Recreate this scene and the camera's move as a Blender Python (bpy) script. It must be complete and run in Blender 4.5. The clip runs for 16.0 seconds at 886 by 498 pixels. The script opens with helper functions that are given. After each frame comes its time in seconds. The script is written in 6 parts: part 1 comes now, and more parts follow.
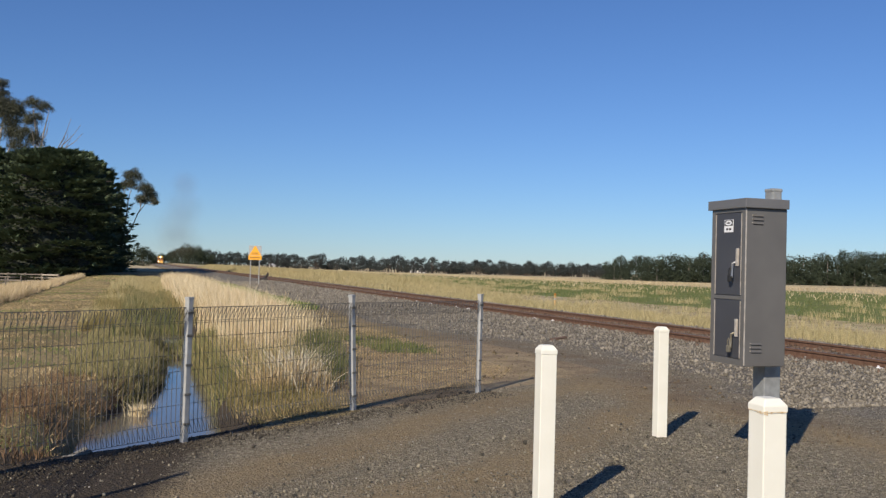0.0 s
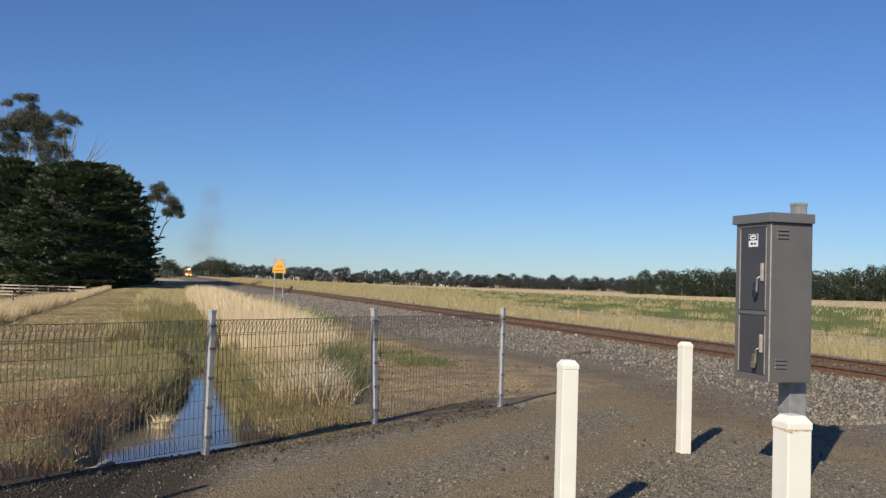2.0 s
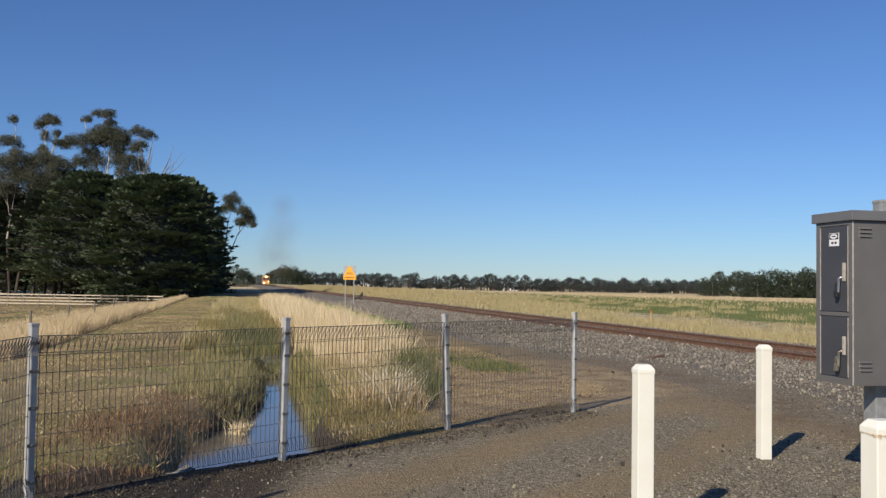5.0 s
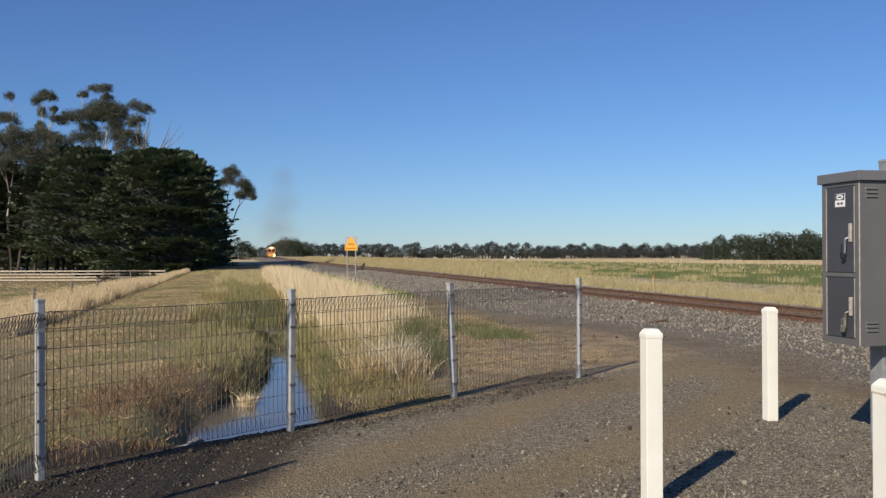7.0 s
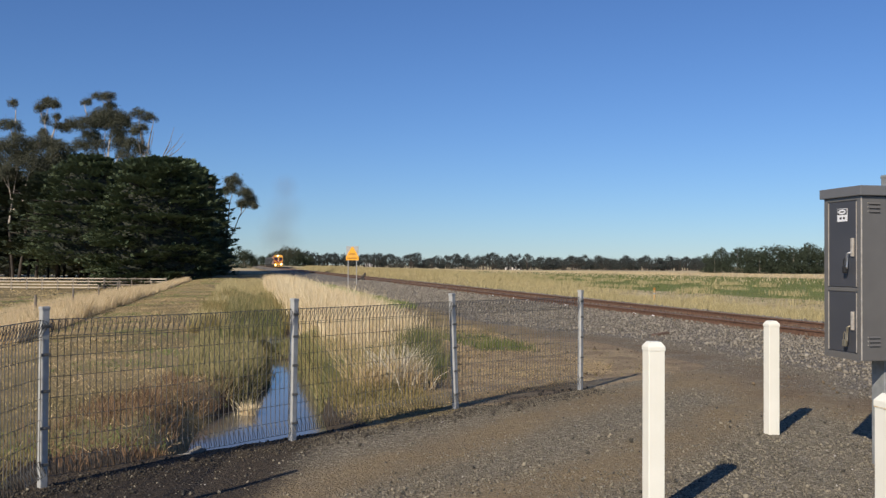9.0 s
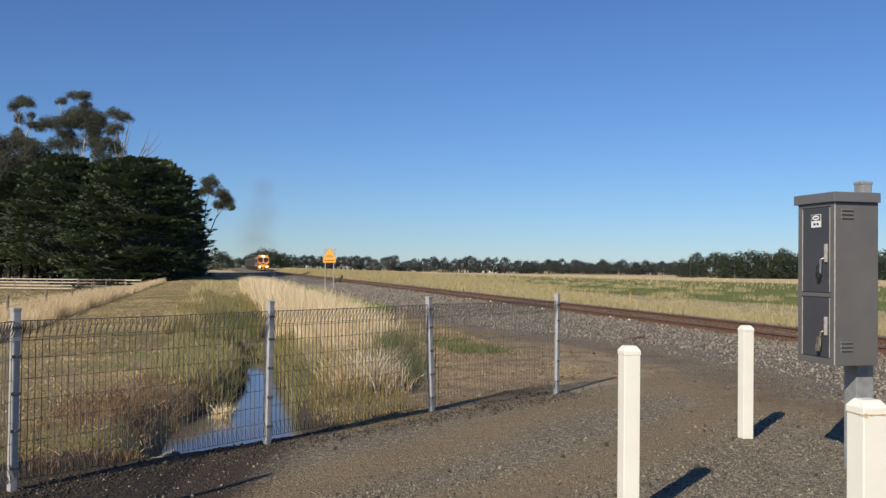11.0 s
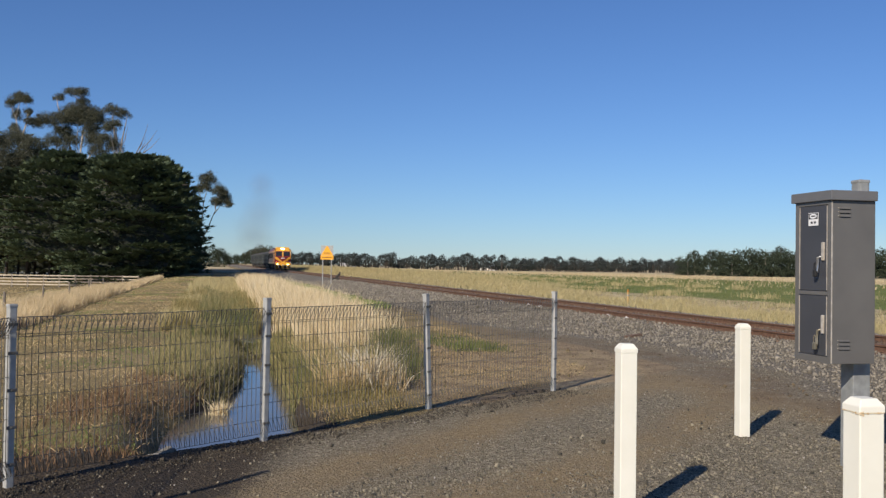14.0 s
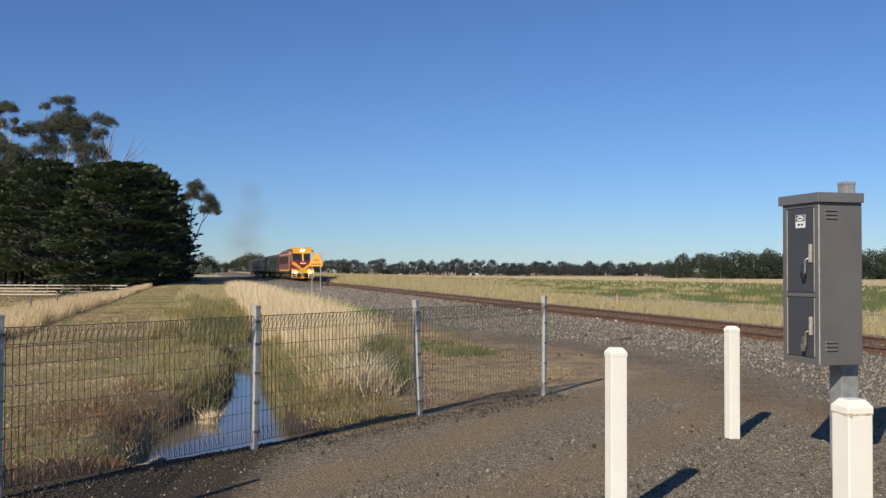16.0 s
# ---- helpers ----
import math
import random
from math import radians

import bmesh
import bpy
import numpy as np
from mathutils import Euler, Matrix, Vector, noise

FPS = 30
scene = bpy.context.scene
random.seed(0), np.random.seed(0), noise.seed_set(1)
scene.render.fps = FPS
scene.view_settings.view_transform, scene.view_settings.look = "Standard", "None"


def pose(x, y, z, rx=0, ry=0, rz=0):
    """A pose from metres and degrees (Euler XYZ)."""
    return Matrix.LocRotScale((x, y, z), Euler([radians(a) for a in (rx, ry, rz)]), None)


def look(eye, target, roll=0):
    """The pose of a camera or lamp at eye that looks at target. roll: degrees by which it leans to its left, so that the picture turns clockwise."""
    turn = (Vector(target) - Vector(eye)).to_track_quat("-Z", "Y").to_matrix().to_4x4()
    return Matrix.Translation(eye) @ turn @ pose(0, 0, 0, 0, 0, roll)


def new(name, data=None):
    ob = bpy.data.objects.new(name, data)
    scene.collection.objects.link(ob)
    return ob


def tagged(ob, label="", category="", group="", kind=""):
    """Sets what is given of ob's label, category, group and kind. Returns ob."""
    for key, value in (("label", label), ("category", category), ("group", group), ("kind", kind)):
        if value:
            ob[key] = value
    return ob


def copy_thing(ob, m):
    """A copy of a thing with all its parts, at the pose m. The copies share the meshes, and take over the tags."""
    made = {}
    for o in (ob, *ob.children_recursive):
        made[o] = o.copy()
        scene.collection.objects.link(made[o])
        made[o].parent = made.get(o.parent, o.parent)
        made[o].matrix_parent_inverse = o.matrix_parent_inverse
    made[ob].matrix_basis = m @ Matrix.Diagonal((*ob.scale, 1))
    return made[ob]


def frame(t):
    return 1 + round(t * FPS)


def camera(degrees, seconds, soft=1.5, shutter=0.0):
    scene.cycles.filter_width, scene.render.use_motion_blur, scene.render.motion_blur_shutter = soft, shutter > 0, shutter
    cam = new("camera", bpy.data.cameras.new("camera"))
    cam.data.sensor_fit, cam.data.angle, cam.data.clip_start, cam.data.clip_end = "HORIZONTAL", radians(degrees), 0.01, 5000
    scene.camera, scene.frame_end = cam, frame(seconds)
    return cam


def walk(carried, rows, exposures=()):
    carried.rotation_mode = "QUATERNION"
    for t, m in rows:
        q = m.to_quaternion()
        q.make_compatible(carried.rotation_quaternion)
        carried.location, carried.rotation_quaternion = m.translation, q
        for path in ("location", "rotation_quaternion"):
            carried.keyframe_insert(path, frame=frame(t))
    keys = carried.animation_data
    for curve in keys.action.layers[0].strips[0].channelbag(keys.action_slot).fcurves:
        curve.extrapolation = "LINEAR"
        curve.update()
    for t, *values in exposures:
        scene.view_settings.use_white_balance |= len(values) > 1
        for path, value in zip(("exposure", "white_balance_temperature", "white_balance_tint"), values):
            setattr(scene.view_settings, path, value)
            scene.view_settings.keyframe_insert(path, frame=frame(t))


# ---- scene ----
cam = camera(51.5, 16.0, 1.36)
PATH = [
    (0, (0.038, -0.039, 1.593), (0.181, 1.955, 1.636), 1.5),
    (0.5, (0.041, -0.036, 1.597), (0.179, 1.958, 1.654), 2.1),
    (1, (0.049, -0.035, 1.6), (0.175, 1.96, 1.658), 2.1),
    (1.5, (0.055, -0.031, 1.599), (0.163, 1.966, 1.657), 1.8),
    (2, (0.054, -0.03, 1.596), (0.145, 1.967, 1.667), 1.7),
    (2.5, (0.059, -0.031, 1.599), (0.14, 1.966, 1.681), 1.5),
    (3, (0.059, -0.035, 1.6), (0.128, 1.962, 1.681), 1.3),
    (3.5, (0.059, -0.033, 1.6), (0.118, 1.964, 1.689), 1.6),
    (4, (0.049, -0.028, 1.603), (0.064, 1.969, 1.7), 1.4),
    (4.5, (0.046, -0.023, 1.599), (0.009, 1.974, 1.698), 1.0),
    (4.7, (0.044, -0.022, 1.599), (-0.008, 1.975, 1.692), 1.1),
    (6.8, (0.012, 0.011, 1.591), (-0.055, 2.01, 1.601), -0.2),
    (7, (0.009, 0.006, 1.594), (-0.051, 2.005, 1.605), -0.2),
    (7.5, (0.003, 0.002, 1.596), (-0.05, 2.001, 1.619), -0.1),
    (8, (-0.005, 0.003, 1.596), (-0.058, 2.002, 1.62), 0.0),
    (8.5, (-0.005, -0.018, 1.601), (-0.063, 1.981, 1.629), 0.1),
    (9, (-0.01, -0.021, 1.598), (-0.072, 1.978, 1.632), 0.3),
    (11.5, (-0.003, -0.002, 1.6), (-0.007, 1.998, 1.641), 0.8),
    (12, (0.003, 0.005, 1.602), (0.002, 2.004, 1.642), 0.9),
    (12.5, (-0.001, -0.001, 1.6), (-0.002, 1.998, 1.633), 0.8),
    (13, (-0.002, 0.0, 1.6), (-0.006, 2.0, 1.631), 0.7),
    (13.5, (0.001, -0.001, 1.603), (-0.009, 1.999, 1.635), 0.6),
    (14, (-0.003, -0.004, 1.6), (-0.011, 1.996, 1.635), 0.8),
    (14.5, (0.0, 0.001, 1.6), (-0.004, 2.001, 1.63), 0.6),
    (15, (0.002, 0.001, 1.597), (0.001, 2.0, 1.629), 0.4),
    (15.5, (0.005, 0.001, 1.599), (0.007, 2.001, 1.637), 0.3),
    (16, (0.0, -0.005, 1.603), (0.015, 1.994, 1.65), 0.2),
]
walk(cam, [(t, look(eye, target, roll)) for t, eye, target, roll in PATH])

# ---------------------------------------------------------------- light
SUN_AZ, SUN_EL = radians(30.3), radians(31.2)          # the light travels towards +x, +y
LIGHT = Vector((math.sin(SUN_AZ) * math.cos(SUN_EL), math.cos(SUN_AZ) * math.cos(SUN_EL), -math.sin(SUN_EL)))
world = bpy.data.worlds.new("sky")
scene.world = world
world.use_nodes = True
wt = world.node_tree
sky = wt.nodes.new("ShaderNodeTexSky")
sky.sky_type, sky.sun_disc = "NISHITA", False
sky.sun_elevation, sky.sun_rotation = SUN_EL, math.pi + SUN_AZ
sky.altitude, sky.air_density, sky.dust_density, sky.ozone_density = 20, 1.0, 0.0, 4.0
tint = wt.nodes.new("ShaderNodeMix")                   # the clear air's own blue, deeper than the model's
tint.data_type, tint.blend_type = "RGBA", "MULTIPLY"
tint.inputs["Factor"].default_value, tint.inputs["B"].default_value = 1.0, (0.755, 0.985, 1.385, 1)
wt.links.new(sky.outputs[0], tint.inputs["A"])
wt.links.new(tint.outputs["Result"], wt.nodes["Background"].inputs[0])
wt.nodes["Background"].inputs[1].default_value = 0.068
sun = new("sun", bpy.data.lights.new("sun", "SUN"))
sun.data.energy, sun.data.angle, sun.data.color = 5.0, radians(0.53), (1.0, 0.89, 0.74)
sun.matrix_world = look((0, 0, 30), Vector((0, 0, 30)) + LIGHT)
scene.view_settings.exposure = 0.0

# ---------------------------------------------------------------- materials
def mat(name, col, col2=None, rough=0.8, metal=0.0, scale=6.0, bump=0.0, bump_scale=None, grime=0.0, grime_col=(0.12, 0.09, 0.06),
        island=False, spec=0.5, lo=0.35, hi=0.65, detail=5.0, emit=None, power=0.0, trans=0.0):
    """A surface of two colours mixed by noise, with grime at a larger scale and a fine relief."""
    m = bpy.data.materials.new(name)
    m.use_nodes = True
    t = m.node_tree
    n, l = t.nodes, t.links
    b = n["Principled BSDF"]
    b.inputs["Roughness"].default_value, b.inputs["Metallic"].default_value = rough, metal
    b.inputs["Specular IOR Level"].default_value = spec
    co = n.new("ShaderNodeTexCoord")
    col2 = col2 or tuple(c * 0.8 for c in col)
    if island:
        src = n.new("ShaderNodeNewGeometry").outputs["Random Per Island"]
    else:
        tex = n.new("ShaderNodeTexNoise")
        tex.inputs["Scale"].default_value, tex.inputs["Detail"].default_value = scale, detail
        l.new(co.outputs["Object"], tex.inputs["Vector"])
        src = tex.outputs["Fac"]
    ramp = n.new("ShaderNodeValToRGB")
    if island:
        lo, hi = 0.0, 1.0
    ramp.color_ramp.elements[0].position, ramp.color_ramp.elements[1].position = lo, hi
    ramp.color_ramp.elements[0].color, ramp.color_ramp.elements[1].color = (*col, 1), (*col2, 1)
    l.new(src, ramp.inputs[0])
    out = ramp.outputs[0]
    if grime:
        g = n.new("ShaderNodeTexNoise")
        g.inputs["Scale"].default_value, g.inputs["Detail"].default_value = scale * 0.23, 6
        l.new(co.outputs["Object"], g.inputs["Vector"])
        gr = n.new("ShaderNodeMapRange")
        gr.inputs["From Min"].default_value, gr.inputs["From Max"].default_value = 0.48, 0.72
        gr.inputs["To Max"].default_value = grime
        l.new(g.outputs["Fac"], gr.inputs["Value"])
        mix = n.new("ShaderNodeMix")
        mix.data_type = "RGBA"
        mix.inputs["B"].default_value = (*grime_col, 1)
        l.new(gr.outputs[0], mix.inputs["Factor"])
        l.new(out, mix.inputs["A"])
        out = mix.outputs["Result"]
    l.new(out, b.inputs["Base Color"])
    if bump:
        bt = n.new("ShaderNodeTexNoise")
        bt.inputs["Scale"].default_value, bt.inputs["Detail"].default_value = bump_scale or scale * 5, 4
        l.new(co.outputs["Object"], bt.inputs["Vector"])
        bu = n.new("ShaderNodeBump")
        bu.inputs["Strength"].default_value, bu.inputs["Distance"].default_value = bump, 0.01
        l.new(bt.outputs["Fac"], bu.inputs["Height"])
        l.new(bu.outputs[0], b.inputs["Normal"])
    if emit:
        b.inputs["Emission Color"].default_value, b.inputs["Emission Strength"].default_value = (*emit, 1), power
    if trans:
        tr = n.new("ShaderNodeBsdfTranslucent")
        l.new(out, tr.inputs[0])
        mx = n.new("ShaderNodeMixShader")
        mx.inputs[0].default_value = trans
        l.new(b.outputs[0], mx.inputs[1])
        l.new(tr.outputs[0], mx.inputs[2])
        l.new(mx.outputs[0], n["Material Output"].inputs[0])
    return m


M_POST = mat("galvanised_post", (0.49, 0.49, 0.47), (0.39, 0.39, 0.375), 0.5, 0.2, 14, 0.1, grime=0.25)
M_POLE = mat("dull_galvanised_pole", (0.36, 0.37, 0.365), (0.27, 0.28, 0.275), 0.5, 0.25, 14, 0.1, grime=0.25)
M_WIRE = mat("galvanised_wire", (0.18, 0.175, 0.16), (0.105, 0.10, 0.09), 0.5, 0.2, 20)
M_BOLLARD = mat("white_painted_steel", (0.865, 0.845, 0.745), (0.825, 0.805, 0.70), 0.4, 0, 5, 0.05, 60, grime=0.12, grime_col=(0.5, 0.42, 0.3))
M_RUST = mat("rust_stain", (0.68, 0.49, 0.27), (0.82, 0.74, 0.57), 0.8, 0, 90)
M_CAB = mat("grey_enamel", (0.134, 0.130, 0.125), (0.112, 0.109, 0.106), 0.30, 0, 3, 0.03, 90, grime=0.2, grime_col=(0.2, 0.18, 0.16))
M_CABDOOR = mat("darker_door_grey", (0.060, 0.062, 0.072), (0.052, 0.054, 0.063), 0.4, 0, 3, 0.03, 90, grime=0.2, grime_col=(0.1, 0.09, 0.085))
M_CABROOF = mat("light_grey_enamel", (0.145, 0.146, 0.150), (0.128, 0.128, 0.132), 0.38, 0, 3, 0.03, 90, grime=0.2, grime_col=(0.22, 0.2, 0.18))
M_EDGE = mat("pale_edge_metal", (0.60, 0.55, 0.48), (0.42, 0.38, 0.33), 0.5, 0.3, 30)
M_BLACK = mat("black_rubber", (0.012, 0.012, 0.013), (0.02, 0.02, 0.02), 0.6, 0, 10)
M_BRASS = mat("dull_brass", (0.38, 0.34, 0.26), (0.28, 0.25, 0.18), 0.4, 0.7, 30)
M_WHITE = mat("white_label", (0.8, 0.8, 0.8), (0.72, 0.73, 0.74), 0.5, 0, 20)
M_CONC = mat("concrete", (0.25, 0.235, 0.205), (0.17, 0.16, 0.14), 0.95, 0, 9, 0.4, 50, grime=0.5)
M_RAIL = mat("rusty_rail", (0.125, 0.066, 0.040), (0.19, 0.108, 0.068), 0.75, 0.2, 12, 0.2)
M_RAILTOP = mat("worn_railhead", (0.13, 0.080, 0.055), (0.18, 0.115, 0.082), 0.55, 0.3, 3)
M_SLEEPER = mat("weathered_sleeper", (0.17, 0.11, 0.08), (0.11, 0.07, 0.05), 0.95, 0, 7, 0.5, 40, grime=0.4)
M_STONE = mat("ballast_stone", (0.32, 0.285, 0.228), (0.118, 0.102, 0.078), 0.9, island=True)
M_RUSTSTONE = mat("rust_stained_stone", (0.20, 0.135, 0.092), (0.085, 0.055, 0.038), 0.9, island=True)
M_PEBBLE = mat("gravel_pebble", (0.32, 0.280, 0.203), (0.048, 0.042, 0.031), 0.9, island=True)
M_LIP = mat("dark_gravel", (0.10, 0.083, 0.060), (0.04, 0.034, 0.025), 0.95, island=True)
M_CLOD = mat("brown_soil_clod", (0.20, 0.145, 0.085), (0.07, 0.050, 0.030), 0.95, island=True)
M_QUARTZ = mat("pale_pebble", (0.50, 0.47, 0.42), (0.28, 0.26, 0.22), 0.7, island=True)
M_STRAW = mat("dry_straw", (0.90, 0.78, 0.53), (0.58, 0.45, 0.25), 0.7, island=True, trans=0.25)
M_STRAW3 = mat("tan_straw", (0.74, 0.60, 0.38), (0.44, 0.33, 0.17), 0.7, island=True, trans=0.25)
M_STRAW2 = mat("dry_verge_grass", (0.565, 0.47, 0.25), (0.30, 0.258, 0.115), 0.75, island=True, trans=0.25)
M_MOWN = mat("mown_grass", (0.64, 0.50, 0.255), (0.20, 0.155, 0.066), 0.8, island=True, trans=0.2)
M_MOWNGREEN = mat("mown_green_grass", (0.24, 0.275, 0.082), (0.10, 0.16, 0.038), 0.8, island=True, trans=0.2)
M_GREEN = mat("green_grass", (0.085, 0.125, 0.032), (0.19, 0.19, 0.065), 0.75, island=True, trans=0.2)
M_RUSH = mat("green_rush", (0.115, 0.125, 0.042), (0.38, 0.31, 0.15), 0.7, island=True, trans=0.2)
M_ROUGH = mat("rough_grass", (0.34, 0.26, 0.11), (0.13, 0.125, 0.04), 0.8, island=True, trans=0.2)
M_CLIPPINGS = mat("pale_stalks", (0.86, 0.78, 0.61), (0.58, 0.50, 0.35), 0.75, island=True, trans=0.2)
M_LITTER = mat("brown_grass_litter", (0.68, 0.52, 0.285), (0.34, 0.24, 0.118), 0.85, island=True, trans=0.1)
M_BANKGREEN = mat("bank_green_grass", (0.115, 0.140, 0.042), (0.42, 0.34, 0.155), 0.75, island=True, trans=0.2)
M_BANKMIX = mat("bank_grass_mix", (0.125, 0.160, 0.045), (0.42, 0.35, 0.16), 0.8, island=True, trans=0.2)
M_DARKRUSH = mat("dark_green_rush", (0.060, 0.088, 0.026), (0.20, 0.19, 0.07), 0.75, island=True, trans=0.2)
M_DEAD = mat("dead_brown_weed", (0.21, 0.125, 0.064), (0.080, 0.050, 0.029), 0.85, island=True)
M_BARK = mat("grey_bark", (0.30, 0.26, 0.22), (0.14, 0.115, 0.095), 0.9, 0, 3, 0.5, 14)
M_DARKBARK = mat("dark_bark_and_trunk_shade", (0.075, 0.062, 0.050), (0.038, 0.031, 0.026), 0.95, 0, 3, 0.5, 14)
M_PALEBARK = mat("pale_gum_bark", (0.52, 0.46, 0.38), (0.26, 0.225, 0.185), 0.85, 0, 2, 0.3, 9)
# near-black colour that paints the shade inside the crowns
M_CROWNCORE = mat("dark_crown_core", (0.026, 0.030, 0.021), (0.036, 0.040, 0.028), 0.95, 0, 3)
# leaf colour darkened for trees that stand in shade
M_SHADELEAF = mat("shade_dark_foliage", (0.027, 0.043, 0.022), (0.060, 0.078, 0.038), 0.8, island=True, trans=0.1)
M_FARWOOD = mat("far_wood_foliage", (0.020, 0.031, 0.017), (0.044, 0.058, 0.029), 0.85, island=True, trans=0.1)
M_CYPRESS = mat("cypress_foliage", (0.064, 0.092, 0.048), (0.126, 0.164, 0.080), 0.7, island=True, trans=0.2)
M_GUM = mat("gum_foliage", (0.050, 0.056, 0.035), (0.108, 0.112, 0.070), 0.65, island=True, trans=0.15)
# the haze of distance is mixed into this bluish leaf colour
M_HAZELEAF = mat("hazed_far_foliage", (0.026, 0.035, 0.033), (0.046, 0.056, 0.051), 0.8, island=True, trans=0.1)
M_WHITEWOOD = mat("white_painted_timber", (0.58, 0.50, 0.38), (0.40, 0.34, 0.26), 0.7, 0, 4, 0.1, grime=0.3)
M_GREYWOOD = mat("weathered_timber", (0.26, 0.225, 0.18), (0.16, 0.135, 0.11), 0.9, 0, 5, 0.3)
M_SIGNGREY = mat("sign_backing", (0.36, 0.37, 0.37), (0.30, 0.31, 0.31), 0.5, 0.2, 4)
M_SIGNYEL = mat("sign_yellow", (0.85, 0.40, 0.015), (0.78, 0.36, 0.015), 0.45, 0, 4)
M_SIGNINK = mat("sign_ink", (0.35, 0.15, 0.01), (0.3, 0.12, 0.01), 0.5, 0, 4)
M_ORANGE = mat("ochre_marker", (0.50, 0.34, 0.14), (0.42, 0.27, 0.11), 0.6, 0, 4)
M_MAROON = mat("maroon_paint", (0.20, 0.016, 0.022), (0.16, 0.013, 0.018), 0.35, 0, 2, grime=0.3, grime_col=(0.12, 0.05, 0.035))
M_YELLOW = mat("yellow_paint", (0.76, 0.41, 0.050), (0.68, 0.35, 0.04), 0.35, 0, 2, grime=0.25, grime_col=(0.4, 0.2, 0.05))
M_GLASS = mat("dark_window_glass", (0.02, 0.022, 0.028), (0.03, 0.032, 0.04), 0.06, 0, 1)
M_CARGLASS = mat("grimy_carriage_glass", (0.016, 0.018, 0.019), (0.024, 0.026, 0.026), 0.5, 0, 1, spec=0.12)
M_UNDER = mat("grimy_underframe", (0.035, 0.030, 0.027), (0.06, 0.05, 0.042), 0.8, 0, 3, 0.2)
M_CARBODY = mat("grey_green_carriage_paint", (0.046, 0.052, 0.046), (0.034, 0.038, 0.034), 0.75, 0, 1.5, spec=0.15, grime=0.35, grime_col=(0.09, 0.075, 0.06))
M_CARROOF = mat("dull_carriage_roof", (0.060, 0.060, 0.057), (0.038, 0.038, 0.036), 0.7, 0, 2, grime=0.4)
M_CARSTRIPE = mat("pale_carriage_band", (0.075, 0.08, 0.075), (0.06, 0.064, 0.06), 0.5, 0, 2)
M_LAMP = mat("headlight_glow", (1, 0.95, 0.8), (1, 0.95, 0.8), 0.3, emit=(1.0, 0.86, 0.62), power=60.0)
M_STEEL = mat("bright_steel", (0.5, 0.5, 0.5), (0.4, 0.4, 0.4), 0.35, 0.9, 6)
M_HOUSE = mat("pale_house_wall", (0.75, 0.72, 0.66), (0.68, 0.65, 0.6), 0.8, 0, 1)
M_ROOF = mat("pale_metal_roof", (0.62, 0.62, 0.62), (0.5, 0.5, 0.5), 0.6, 0, 1)


# ---------------------------------------------------------------- mesh helpers
def part(name, bm, material, parent=None, label="", smooth=False):
    me = bpy.data.meshes.new(name)
    bm.to_mesh(me)
    bm.free()
    me.materials.append(material)
    if smooth:
        me.polygons.foreach_set("use_smooth", [True] * len(me.polygons))
    ob = new(name, me)
    if parent:
        ob.parent = parent
    if label:
        ob["label"] = label
    return ob


def thing(name, m, label, category, group="", kind=""):
    ob = new(name)
    ob.matrix_basis = m
    return tagged(ob, label, category, group, kind)


def box(bm, x0, x1, y0, y1, z0, z1, bevel=0.0):
    r = bmesh.ops.create_cube(bm, size=1.0, matrix=Matrix.Translation(((x0 + x1) / 2, (y0 + y1) / 2, (z0 + z1) / 2)) @ Matrix.Diagonal((x1 - x0, y1 - y0, z1 - z0, 1)))
    if bevel:
        es = list({e for v in r["verts"] for e in v.link_edges})
        bmesh.ops.bevel(bm, geom=es, offset=bevel, segments=2, affect="EDGES", profile=0.6)
    return bm


def boxed(x0, x1, y0, y1, z0, z1, bevel=0.0):
    return box(bmesh.new(), x0, x1, y0, y1, z0, z1, bevel)


def tube(bm, pts, radii, sides=6, cap=True):
    rings = []
    for i, p in enumerate(pts):
        p = Vector(p)
        d = Vector(pts[min(i + 1, len(pts) - 1)]) - Vector(pts[max(i - 1, 0)])
        d = d.normalized() if d.length > 1e-6 else Vector((0, 0, 1))
        a = d.orthogonal().normalized() if abs(d.z) > 0.999 else d.cross(Vector((0, 0, 1))).normalized()
        b = d.cross(a)
        r = radii[i] if hasattr(radii, "__len__") else radii
        rings.append([bm.verts.new(p + (a * math.cos(k * math.tau / sides) + b * math.sin(k * math.tau / sides)) * r) for k in range(sides)])
    for r0, r1 in zip(rings, rings[1:]):
        for k in range(sides):
            bm.faces.new((r0[k], r0[(k + 1) % sides], r1[(k + 1) % sides], r1[k]))
    if cap:
        bm.faces.new(rings[0][::-1])
        bm.faces.new(rings[-1])
    return bm


def cyl(bm, p0, p1, r, sides=16):
    return tube(bm, [p0, p1], r, sides)


def prism(bm, outline, axis, a, b):
    """Extrude a 2D outline along an axis from a to b; the outline lies in the other two axes, in order."""
    def at(p, c):
        q = list(p)
        q.insert("xyz".index(axis), c)
        return q
    lo = [bm.verts.new(at(p, a)) for p in outline]
    hi = [bm.verts.new(at(p, b)) for p in outline]
    n = len(outline)
    for i in range(n):
        bm.faces.new((lo[i], lo[(i + 1) % n], hi[(i + 1) % n], hi[i]))
    bm.faces.new(lo[::-1])
    bm.faces.new(hi)
    bmesh.ops.recalc_face_normals(bm, faces=bm.faces)
    return bm


